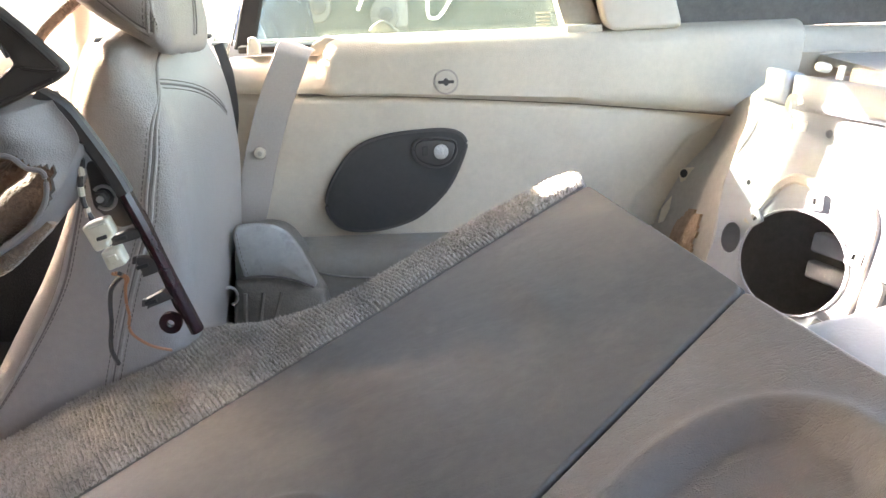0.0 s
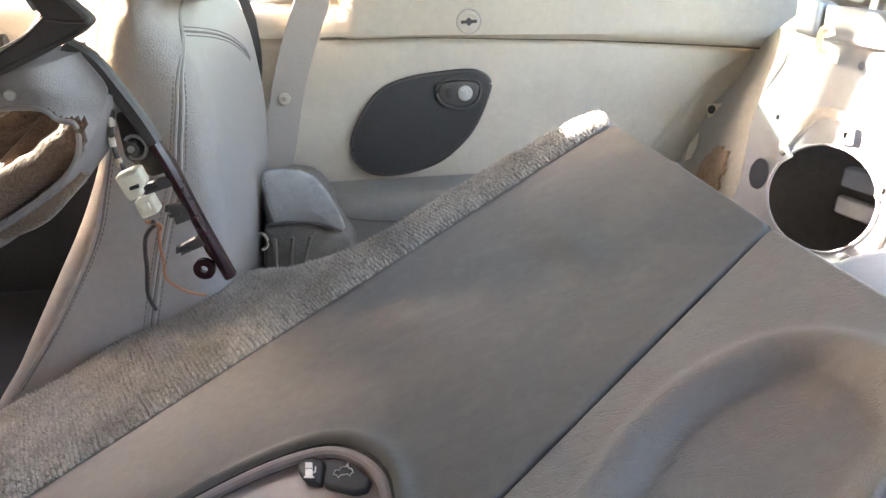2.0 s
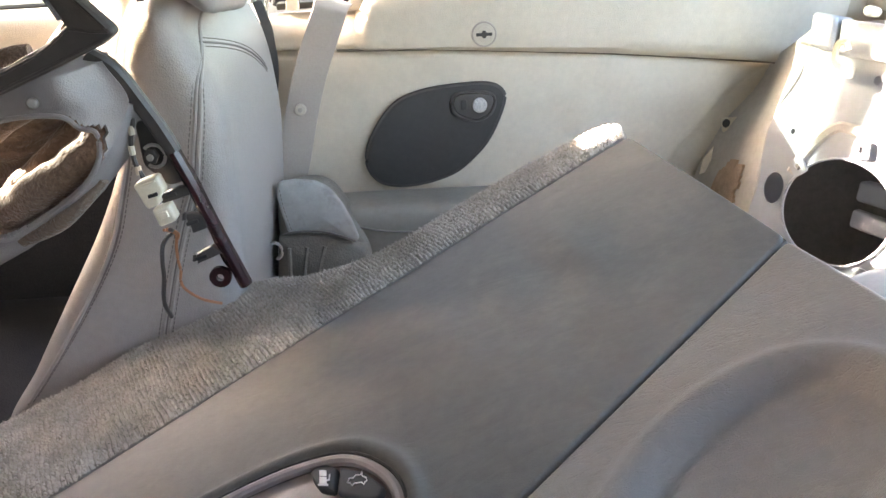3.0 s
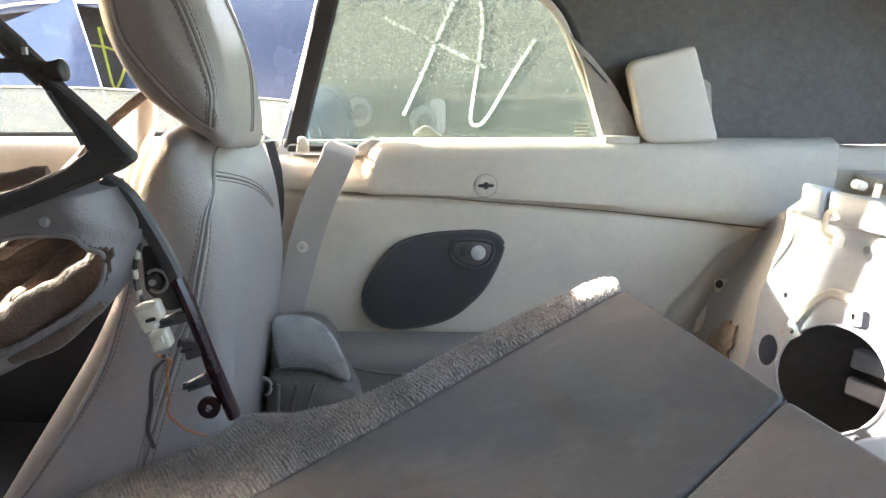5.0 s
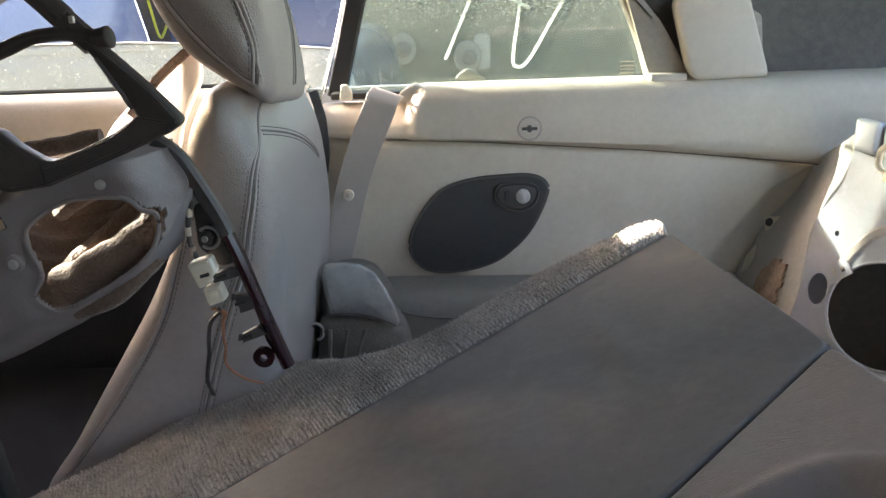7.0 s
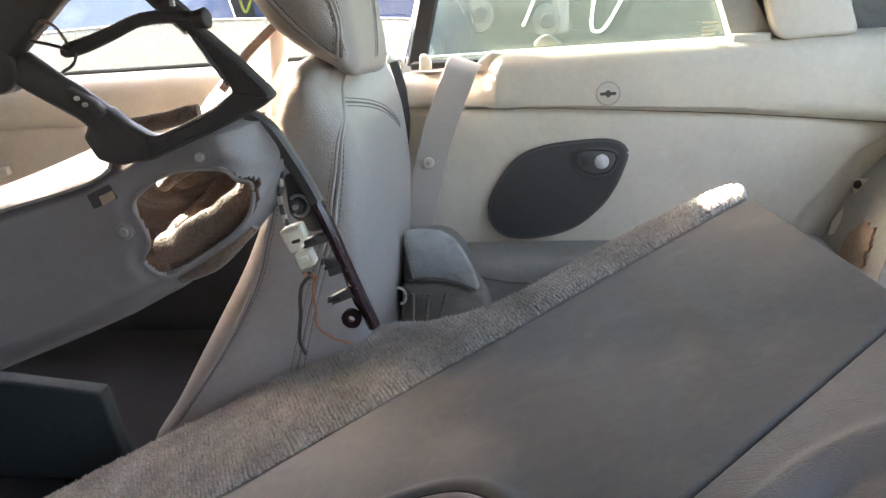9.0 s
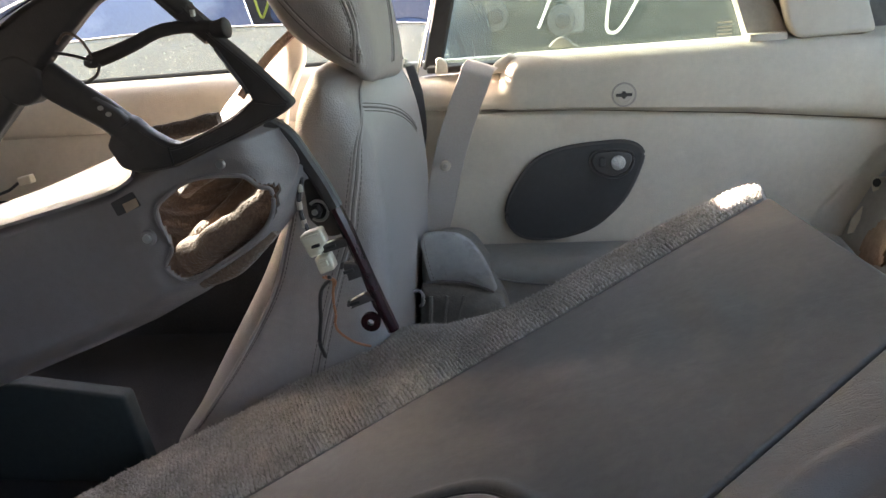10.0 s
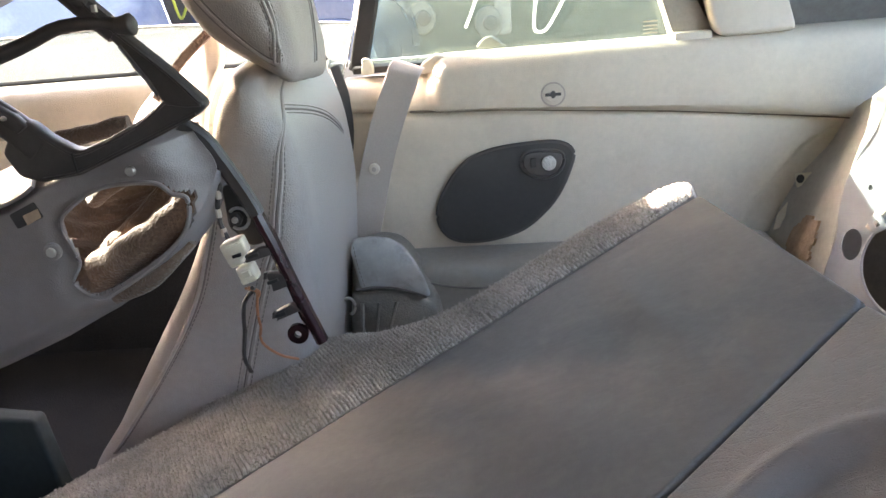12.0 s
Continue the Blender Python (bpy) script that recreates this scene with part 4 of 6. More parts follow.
def build_quarter_window():
    win = thing("quarter_window", (0.05, 1.43, 0.92), "dusty quarter window marked with white paint strokes", "window")
    glass = [(-0.218, 0.905), (-0.138, 1.174), (-0.125, 1.235), (0.10, 1.235), (0.18, 1.18), (0.23, 1.13), (0.266, 1.053), (0.295, 0.985), (0.315, 0.905)]
    pane = part("pane", placed(plate(glass, [], 0.004), facing(1.43)), QUARTERGLASS, win, "dusty scratched glass")
    strokes = [[(-0.069, 1.126), (0.02, 1.085), (0.109, 1.043)], [(0.075, 1.190), (0.045, 1.145), (0.0, 1.045), (-0.038, 0.963)],
               [(0.075, 1.190), (0.090, 1.165), (0.098, 1.119), (0.090, 1.04), (0.079, 0.963), (0.086, 0.946), (0.106, 0.957), (0.150, 1.03), (0.189, 1.092)]]
    part("paint_mark", joined(*[tube([(p[0], 1.4365, p[1]) for p in rounded(s, 6, False)], 0.0030, 6, 0.3, (0, 1, 0)) for s in strokes]), MARKER, win, "white paint marker strokes")
    part("front_strip", bar([(-0.231, 1.425, 0.905), (-0.156, 1.425, 1.174), (-0.136, 1.42, 1.245)], 0.033, 0.016, (0, 1, 0)), RUBBER, win, "black window divider strip")
    part("bright_edge", bar([(-0.250, 1.418, 0.915), (-0.174, 1.418, 1.174), (-0.154, 1.414, 1.245)], 0.004, 0.006, (0, 1, 0)), CHROME, win)
    part("print_bars", joined(*[placed(plate([(0.262, z), (0.286, z), (0.286, z + 0.0022), (0.262, z + 0.0022)], [], 0.0006), facing(1.428)) for z in (0.929, 0.935, 0.941, 0.948)]), TAUPE, win, "faint printed bars")
    part("latch", placed(pillow(rounded([(-0.02, 0.925), (-0.01, 0.940), (0.005, 0.943), (0.02, 0.932), (0.028, 0.923)], 4), 0.014, 0.004), facing(1.452)), GREYPAD, win)
    frame_cover = thing("top_frame_cover", (0.31, 1.40, 0.925), "beige cloth-edged cover of the top's frame", "trim cover")
    part("cover", placed(pillow(corners([(0.236, 1.102), (0.262, 1.050), (0.296, 0.945), (0.302, 0.929), (0.366, 0.929), (0.344, 0.972), (0.316, 1.018), (0.278, 1.062)], 0.004, 3), 0.02, 0.002, n=2), facing(1.378)), TAUPE, frame_cover)
    part("cover_seam", tube([(0.263, 1.376, 1.062), (0.285, 1.376, 1.040), (0.302, 1.376, 1.022)], 0.0012), RUBBER, frame_cover)
    part("foot", block((0.300, 1.36, 0.920), (0.36, 1.385, 0.934)), BEIGE_HARD, frame_cover)
    box = thing("hinge_cover", (0.42, 1.37, 0.93), "plain beige plastic hinge cover standing on the side rail", "trim cover")
    k = 1.355 / 1.38
    shape = [(p[0] * k, 1.07 + (p[1] - 1.07) * k) for p in ((0.380, 0.9195), (0.366, 0.934), (0.337, 1.042), (0.346, 1.056), (0.443, 1.081), (0.449, 1.078), (0.498, 0.928), (0.493, 0.9215))]
    part("shell", placed(pillow(corners(shape, 0.012), 0.034, 0.008, n=4), facing(1.35)), BEIGE_HARD, box)
    part("side_tab", placed(pillow(corners([(0.455, 1.035), (0.482, 1.020), (0.490, 0.945), (0.478, 0.934), (0.45, 0.94)], 0.006), 0.02, 0.004), facing(1.386)), TAUPE, box, "thin darker mounting tab")


def build_seat_belt():
    belt = thing("seat_belt", (-0.20, 1.22, 0.50), "grey woven seat belt hanging from its guide", "seat belt")
    path = rounded([(-0.130, 1.40, 0.906), (-0.132, 1.368, 0.918), (-0.1400, 1.338, 0.912), (-0.1470, 1.3285, 0.894), (-0.176, 1.324, 0.83), (-0.2025, 1.324, 0.756), (-0.2265, 1.325, 0.671), (-0.2455, 1.325, 0.61), (-0.275, 1.32, 0.47)], 6, False)
    web = part("webbing", bar(path, 0.053, 0.0022, (0, -1, 0.25), across=(0.94, 0, -0.34)), BELT, belt)
    part("stop_button", placed(pillow(ellipse(-0.2060, 0.7545, 0.0095, 0.0095, 20), 0.008, 0.002), facing(1.317)), BEIGE_HARD, web)
    part("button_centre", placed(pillow(ellipse(-0.2060, 0.7545, 0.004, 0.004, 14), 0.003, 0.001), facing(1.3155)), BELT, web)
    tagged(part("door_seal", bar(rounded([(-0.262, 1.352, 0.924), (-0.256, 1.35, 0.902), (-0.250, 1.348, 0.872), (-0.249, 1.345, 0.823), (-0.255, 1.345, 0.783), (-0.264, 1.345, 0.743), (-0.272, 1.345, 0.661), (-0.285, 1.345, 0.50)], 5, False), 0.024, 0.03, (0, 1, 0), 0.4), RUBBER), "black rubber door seal on the pillar", "door seal")


def build_front_door():
    door = thing("front_door", (-0.9, 1.42, 0.40), "beige trimmed front door with its dusty glass half lowered", "car door")
    prof = rounded([(1.445, 0.918), (1.425, 0.922), (1.395, 0.918), (1.380, 0.895), (1.376, 0.852), (1.386, 0.838), (1.378, 0.822), (1.372, 0.72)], 4, False)
    part("lower_carpet", sheet(lambda u, v: (-1.75 + 1.46 * u, 1.385 - 0.012 * math.sin(3 * v), 0.41 + 0.31 * v), 12, 10, 0.01), FLOORCARPET, door, "dark carpeted lower door")
    n = len(prof) - 1

    def skin(u, v):
        k = v * n
        i = min(int(k), n - 1)
        y, z = prof[i] + (prof[i + 1] - prof[i]) * (k - i)
        return -1.75 + 1.468 * u, y + 0.02 * smooth(u, 0.985, 1.0), z
    part("door_trim", sheet(skin, 40, n * 2, 0.006), BEIGE, door)
    part("belt_strip", bar([(-1.75, 1.432, 0.929), (-0.285, 1.432, 0.927)], 0.016, 0.014, (0, 0, 1)), RUBBER, door)
    pane = part("pane", placed(plate(corners([(-1.6, 0.86), (-0.27, 0.86), (-0.236, 0.988), (-0.40, 0.998), (-0.60, 1.009), (-0.90, 1.008), (-1.4, 0.985)], 0.012), [], 0.004), facing(1.438)), DOORGLASS, door, "dusty side glass")
    part("pane_edge", tube(rounded([(-1.4, 1.440, 0.985), (-0.90, 1.440, 1.008), (-0.60, 1.440, 1.009), (-0.40, 1.440, 0.998), (-0.246, 1.440, 0.988), (-0.239, 1.440, 0.975), (-0.262, 1.440, 0.90)], 4, False), 0.0022, 6), LENS, pane)


# ---------------------------------------------------------------- front seat
def stitches(line, step=0.007, length=0.0042, radius=0.0008):
    """Short thread dashes along a line."""
    line = np.array(line, float)
    seg = np.linalg.norm(np.diff(line, axis=0), axis=1)
    run = np.r_[0, np.cumsum(seg)]
    out = []
    for s in np.arange(0.002, run[-1] - length, step):
        a, b = [np.array([np.interp(q, run, line[:, k]) for k in range(3)]) for q in (s, s + length)]
        out.append(tube([a, b], radius, 4))
    return joined(*out)


def build_front_seat():
    seat = thing("front_seat", (-0.45, 1.15, 0.40), "grey stitched leather front seat with tall headrest", "car seat")
    back = rounded([(-0.264, 0.945), (-0.241, 0.88), (-0.233, 0.78), (-0.238, 0.70), (-0.254, 0.58), (-0.29, 0.45), (-0.45, 0.42), (-0.605, 0.415), (-0.547, 0.51), (-0.469, 0.628), (-0.416, 0.709), (-0.374, 0.79), (-0.350, 0.86), (-0.336, 0.925), (-0.300, 0.982), (-0.256, 0.972)], 5)
    backrest = baked(softened(part("backrest", placed(pillow(back, 0.40, 0.038, n=7), facing(0.93)), LEATHER, seat), 0.006, 10))
    onto = draper(backrest)

    def welt(line, lay, parent, gap):
        """Two close raised welts with a sunk line between them and stitches either side."""
        part("seam", tube(lay(line), 0.0015, 6), SEAM, parent)
        for k in (-1, 1):
            part("piping", tube(lay(line, (k * 0.0034, 0, 0)), 0.0024, 8), LEATHER, parent)
            part("stitching", stitches(lay(line, (k * gap, 0, 0)), 0.0070, 0.0048, 0.0009), THREAD, parent)
    welt([(-0.2660, 1.055, 0.960), (-0.2626, 1.0256, 0.9479), (-0.2591, 0.997, 0.9304), (-0.2538, 0.9444, 0.891), (-0.2603, 0.934, 0.8471), (-0.2693, 0.9308, 0.8077), (-0.2771, 0.9301, 0.7708), (-0.2936, 0.93, 0.7317), (-0.3171, 0.93, 0.6703), (-0.3367, 0.93, 0.6124), (-0.36, 0.93, 0.54)], onto, seat, 0.0088)
    cross = [(-0.256, 0.9911, 0.9228), (-0.2521, 1.0377, 0.9137), (-0.247, 1.0973, 0.9005), (-0.243, 1.1441, 0.8872), (-0.2399, 1.1835, 0.8726), (-0.2372, 1.2253, 0.8517), (-0.2359, 1.2443, 0.8387)]
    part("cross_seam", tube(onto(cross), 0.0016, 6), SEAM, seat)
    for dz in (0.0062, -0.0062):
        part("cross_stitching", stitches(onto(cross, (0, 0, dz)), 0.0070, 0.0048, 0.0009), THREAD, seat)
    side = [(-0.3411, 0.94, 0.8432), (-0.3555, 0.9379, 0.7935), (-0.3737, 0.9348, 0.7426), (-0.3876, 0.9326, 0.7053), (-0.4108, 0.9319, 0.6629), (-0.4461, 0.9321, 0.6108), (-0.4909, 0.9333, 0.5502), (-0.5548, 0.9368, 0.4712)]
    part("side_seam", tube(onto(side), 0.0036, 8), LEATHER, seat)
    part("side_groove", tube(onto(side, (0.0050, 0, 0.0025)), 0.0018, 6), SEAM, seat)
    part("side_groove", tube(onto(side, (-0.0045, 0, -0.0022)), 0.0016, 6), SEAM, seat)
    part("side_stitching", stitches(onto(side, (0.011, 0, 0.0055)), 0.0070, 0.0048, 0.0009), THREAD, seat)
    head = rounded([(-0.226, 0.965), (-0.222, 0.995), (-0.226, 1.035), (-0.235, 1.087), (-0.256, 1.150), (-0.280, 1.205), (-0.315, 1.225), (-0.350, 1.20), (-0.366, 1.141), (-0.358, 1.084), (-0.329, 1.027), (-0.292, 0.995), (-0.256, 0.972), (-0.238, 0.958)], 6)
    geo = placed(pillow(head, 0.23, 0.036, n=7, dome=0.005), facing(0.93))
    geo = [(x, y, z - 0.10 * (y - 0.95)) for x, y, z in geo[0]], geo[1]
    hr = baked(softened(part("headrest", geo, LEATHER, seat), 0.005, 14))
    lay = draper(hr)
    welt([(-0.290, 0.935, 1.178), (-0.2815, 0.9345, 1.158), (-0.2707, 0.9343, 1.1322), (-0.259, 0.9349, 1.1019), (-0.2456, 0.9367, 1.0586), (-0.2388, 0.9378, 1.027), (-0.237, 0.9308, 1.0051), (-0.2402, 0.9338, 0.9856)], lay, hr, 0.0080)
    near_edge = [(-0.343, 0.934, 1.150), (-0.3401, 0.9329, 1.114), (-0.3334, 0.9337, 1.0835), (-0.3179, 0.9325, 1.0587), (-0.3002, 0.9322, 1.0368), (-0.2797, 0.9336, 1.0145), (-0.2546, 0.931, 0.9923), (-0.2397, 0.9341, 0.9837)]
    part("edge_piping", tube(lay(near_edge), 0.0026, 8), LEATHER, hr)
    for k in (1, -1):
        part("edge_seam", tube(lay(near_edge, (k * 0.0034, 0, k * 0.002)), 0.0013, 6), SEAM, hr)
    far_edge = [(-0.262, 1.095, 1.150), (-0.2513, 1.1039, 1.122), (-0.2372, 1.1115, 1.0786), (-0.228, 1.1005, 1.0344), (-0.2231, 1.0755, 0.9987), (-0.2229, 1.0609, 0.9704)]
    part("edge_seam", tube(lay(far_edge), 0.0016, 6), SEAM, hr)
    part("edge_piping", tube(lay(far_edge, (0, -0.012, 0)), 0.0020, 8), LEATHER, hr)
    for y in (1.02, 1.10):
        part("post", tube([(-0.27, y, 0.93), (-0.275, y, 1.02)], 0.006), STEEL, hr)
    part("seat_base", block((-0.56, 1.0, 0.40), (-0.30, 1.34, 0.50), 0.02), FLOORCARPET, seat, "dark seat base")
    skirt = corners([(-1.02, 0.401), (-0.618, 0.401), (-0.634, 0.548), (-0.79, 0.570), (-1.02, 0.585)], 0.008)
    part("seat_skirt", placed(pillow(skirt, 0.03, 0.006), facing(0.90)), SKIRT, seat, "dark teal skirt below the cushion")


def build_small_bolster():
    pad = thing("loose_headrest", (-0.18, 1.25, 0.40), "worn grey headrest lying behind the front seat", "headrest")
    side = rounded([(-0.250, 0.42), (-0.246, 0.58), (-0.238, 0.640), (-0.205, 0.656), (-0.172, 0.651), (-0.152, 0.634), (-0.133, 0.600), (-0.110, 0.558), (-0.102, 0.50), (-0.106, 0.42)], 5)
    softened(part("roll", placed(pillow(side, 0.11, 0.022, n=5, dome=0.004), facing(1.186)), ROLLVINYL, pad, "dark creased vinyl roll"), 0.004, 5)
    low = rounded([(-0.248, 0.42), (-0.246, 0.575), (-0.232, 0.588), (-0.202, 0.592), (-0.171, 0.590), (-0.143, 0.580), (-0.118, 0.566), (-0.104, 0.540), (-0.104, 0.42)], 5)
    softened(part("lower_pad", placed(pillow(low, 0.06, 0.012, n=5, dome=0.010), facing(1.178)), ROLLVINYL, pad), 0.004, 4)
    flap = corners([(-0.230, 0.681), (-0.205, 0.683), (-0.174, 0.679), (-0.153, 0.666), (-0.136, 0.639), (-0.123, 0.606), (-0.116, 0.580), (-0.124, 0.573), (-0.144, 0.584), (-0.172, 0.593), (-0.204, 0.596), (-0.226, 0.596), (-0.233, 0.634), (-0.236, 0.664)], 0.006, 4)
    fl = part("flap", placed(pillow(flap, 0.012, 0.005, n=4, dome=0.004), facing(1.174)), SUEDE, pad, "faded stained suede flap")
    part("flap_hem", tube([(p[0], 1.1725, p[1]) for p in rounded([(-0.232, 0.597), (-0.204, 0.600), (-0.172, 0.597), (-0.144, 0.588), (-0.122, 0.577)], 6, False)], 0.0016, 6), SEAM, fl)
    part("flap_stitching", stitches([(p[0], 1.1725, p[1]) for p in rounded([(-0.229, 0.672), (-0.2265, 0.640), (-0.219, 0.602)], 6, False)]), SEAM, fl)
    for k in range(3):
        x = -0.235 + 0.022 * k
        part("crease", tube(rounded([(x, 1.172, 0.47), (x + 0.004, 1.169, 0.52), (x + 0.008 + 0.006 * k, 1.174, 0.572)], 5, False), 0.0035, 6), ROLLVINYL, pad)
    part("loop", tube([(-0.246 + 0.010 * math.cos(a), 1.16, 0.575 + 0.014 * math.sin(a)) for a in np.linspace(-1.6, 2.2, 12)], 0.0025, 6), BELT, pad)


# ---------------------------------------------------------------- loose door panel lying across the back
CARD = axes((0, 0, 0.6863), (0.943, 0, 0.333), (0, 1, 0), (-0.333, 0, 0.943))


def on_card(local):
    g = np.asarray(local, float)
    m = np.array(CARD)
    return g @ m[:3, :3].T + m[:3, 3]


def quad(p00, p01, p10, p11, nu, nv, power=1.0):
    """Plan points of a four-sided piece: u from right to left, v from p00 to p01."""
    u = (np.linspace(0, 1, nu + 1) ** power)[:, None, None]
    v = (0.5 - 0.5 * np.cos(np.pi * np.linspace(0, 1, nv + 1)))[None, :, None]
    return (1 - u) * ((1 - v) * np.array(p00) + v * np.array(p01)) + u * ((1 - v) * np.array(p10) + v * np.array(p11))


def rolled(d, r):
    """How far a rounded edge of radius r drops at the distance d from it."""
    e = np.clip(r - d, 0, r)
    return r - np.sqrt(np.maximum(r * r - e * e, 0))


def padded(plan, height, edge, r, thick):
    """A padded piece on the card from its plan, height and distance to the edge."""
    g = np.concatenate([plan, (height - rolled(edge, r))[..., None]], 2)
    low = g.copy()
    low[..., 2] = -thick
    return slab(on_card(g), on_card(low))


def build_loose_panel():
    panel = thing("loose_door_panel", (-0.1, 0.6, 0.60), "removed grey vinyl door panel with carpeted lower edge", "door panel")
    plan = quad((0.270, 0.992), (0.317, 0.6265), (-0.80, 0.444), (-0.55, -0.022), 330, 140, 1.25)
    flat = plan.reshape(-1, 2)
    outline = corners([(0.270, 0.992), (0.317, 0.6265), (-0.55, -0.022), (-0.80, 0.444)], 0.012, 6)
    edge = np.maximum(-dist_to(outline, flat), 0)
    carpet_line = np.array([(0.270, 0.992), (-0.80, 0.444)])
    ab = carpet_line[1] - carpet_line[0]
    to_carpet = np.abs((flat - carpet_line[0]) @ np.array((-ab[1], ab[0]))) / np.linalg.norm(ab)
    edge = np.where((to_carpet < 0.02) & (flat[:, 0] < 0.245), 0.02, edge)
    pocket = rounded([(-0.33, 0.485), (-0.27, 0.522), (-0.205, 0.545), (-0.14, 0.556), (-0.086, 0.549), (-0.050, 0.520), (-0.028, 0.477), (-0.028, 0.42), (-0.06, 0.36), (-0.14, 0.32), (-0.26, 0.32), (-0.36, 0.40)], 6)
    d = dist_to(pocket, flat)
    h = 0.0050 * np.exp(-((d - 0.009) / 0.0065) ** 2) - 0.012 * smooth(d, 0.002, -0.004)
    h += 0.0010 * np.sin(flat[:, 0] * 11 + 1) * np.sin(flat[:, 1] * 14)
    along = (flat - np.array((0.156, 0.742))) @ np.array((0.17, -0.985))
    across = (flat - np.array((0.156, 0.742))) @ np.array((0.985, 0.17))
    h += np.exp(-(along / 0.075) ** 2) * (0.0032 * np.exp(-(across / 0.016) ** 2) - 0.0042 * np.exp(-((across + 0.040) / 0.024) ** 2))
    h += 0.0016 * np.exp(-((flat[:, 0] - 0.02) / 0.10) ** 2) * np.sin(flat[:, 0] * 38 + flat[:, 1] * 21) * np.exp(-((flat[:, 1] - 0.66) / 0.12) ** 2)
    shape = plan.shape[:2]
    vinyl = part("vinyl_panel", padded(plan, h.reshape(shape), edge.reshape(shape), 0.0034, 0.022), GREYCARD, panel, sharp=60)
    rim = np.vstack([pocket, pocket[:1]])
    part("pocket_groove", tube(on_card([(p[0], p[1], -0.0005) for p in rim]), 0.0016, 6), RUBBER, vinyl)
    lip = inset(pocket, 0.0055)
    part("pocket_lip", tube(on_card([(p[0], p[1], -0.0030) for p in np.vstack([lip, lip[:1]])]), 0.0048, 10), POCKET, vinyl, "rounded pinkish pocket lip")
    part("pocket_floor", placed(plate(inset(pocket, 0.008), [], 0.003), CARD @ Matrix.Translation((0, 0, -0.0105))), POCKET, vinyl, "pinkish grey pocket floor")
    # two push buttons in the pocket
    left = [(-0.1145, 0.5430), (-0.1040, 0.5490), (-0.0885, 0.5350), (-0.0885, 0.5060), (-0.1020, 0.5150), (-0.1100, 0.5290)]
    right = [(-0.0865, 0.5345), (-0.0640, 0.5180), (-0.0455, 0.4920), (-0.0490, 0.4810), (-0.0600, 0.4835), (-0.0865, 0.5045)]
    ex, ey = np.array((0.80, -0.42)), np.array((-0.15, 1.15))
    for outline2, icon in ((left, "pump"), (right, "boot")):
        b = part("push_button", placed(pillow(corners(outline2, 0.004), 0.016, 0.003), CARD @ Matrix.Translation((0, 0, -0.002)) @ Matrix.Diagonal((1, 1, -1, 1))), BUTTON, vinyl, "charcoal push button with a white symbol")
        up = -0.0012
        flat_piece = lambda o, pts: placed(plate([tuple(o + (ex * q[0] + ey * q[1]) * 0.0075) for q in pts], [], 0.0005), CARD @ Matrix.Translation((0, 0, up)))
        if icon == "pump":
            o = np.array((-0.0985, 0.5255))
            pieces = [flat_piece(o, [(-0.75, 0.25), (0.35, 0.25), (0.35, 1.1), (-0.75, 1.1)]), flat_piece(o, [(-0.75, -0.9), (0.35, -0.9), (0.35, 0.1), (-0.75, 0.1)]),
                      flat_piece(o, [(-1.0, -1.15), (0.6, -1.15), (0.6, -0.95), (-1.0, -0.95)]), flat_piece(o, [(0.35, -0.5), (0.85, -0.35), (0.95, 0.55), (0.75, 0.55), (0.68, -0.2), (0.35, -0.3)])]
        else:
            o = np.array((-0.0685, 0.5095))
            line = [(-1.5, -0.55), (-1.2, 0.1), (-0.6, 0.15), (-0.2, 0.6), (0.5, 0.65), (0.8, 1.25), (0.75, 0.5), (1.3, 0.3), (1.4, -0.2), (1.1, -0.3), (0.9, -0.7), (0.6, -0.4), (-0.5, -0.6), (-0.8, -0.95), (-1.1, -0.6), (-1.5, -0.55)]
            pieces = [tube(on_card([(*(o + (ex * q[0] + ey * q[1]) * 0.0075), up) for q in line]), 0.00055, 4)]
        part("symbol", joined(*pieces), PRINT, b)
    # second padded piece with a dished grip, beyond the seam
    plan2 = quad((0.3174, 0.6248), (0.354, 0.402), (-0.5495, -0.0238), (-0.40, -0.125), 300, 110, 1.4)
    flat2 = plan2.reshape(-1, 2)
    out2 = corners([(0.3174, 0.6248), (0.354, 0.402), (-0.40, -0.125), (-0.5495, -0.0238)], 0.014, 6)
    edge2 = np.maximum(-dist_to(out2, flat2), 0)
    dish = rounded([(0.03, 0.315), (0.105, 0.390), (0.150, 0.436), (0.200, 0.466), (0.250, 0.474), (0.285, 0.458), (0.303, 0.425), (0.300, 0.385), (0.25, 0.340), (0.10, 0.235), (-0.08, 0.12), (-0.14, 0.14), (-0.05, 0.23)], 5)
    d2 = dist_to(dish, flat2)
    h2 = -0.0120 * smooth(d2, 0.002, -0.022) + 0.0034 * np.exp(-((d2 - 0.008) / 0.008) ** 2) - 0.002 * smooth(d2, -0.02, -0.06)
    part("padded_insert", padded(plan2, h2.reshape(plan2.shape[:2]) - 0.001, edge2.reshape(plan2.shape[:2]), 0.0055, 0.022), GREYPAD, panel, "creased padded vinyl insert with a dished grip", sharp=60)
    plan3 = quad((0.356, 0.391), (0.40, 0.12), (-0.39, -0.135), (-0.2, -0.3), 40, 30)
    e3 = np.maximum(-dist_to([(0.356, 0.391), (0.40, 0.12), (-0.2, -0.3), (-0.39, -0.135)], plan3.reshape(-1, 2)), 0).reshape(plan3.shape[:2])
    part("armrest_pad", padded(plan3, np.full_like(e3, 0.002), e3, 0.012, 0.022), GREYPAD, panel)
    # carpet along the lower edge of the panel
    inner_line = lambda s: np.array((0.262, 0.9895)) + s * np.array((-1.062, -0.5440))
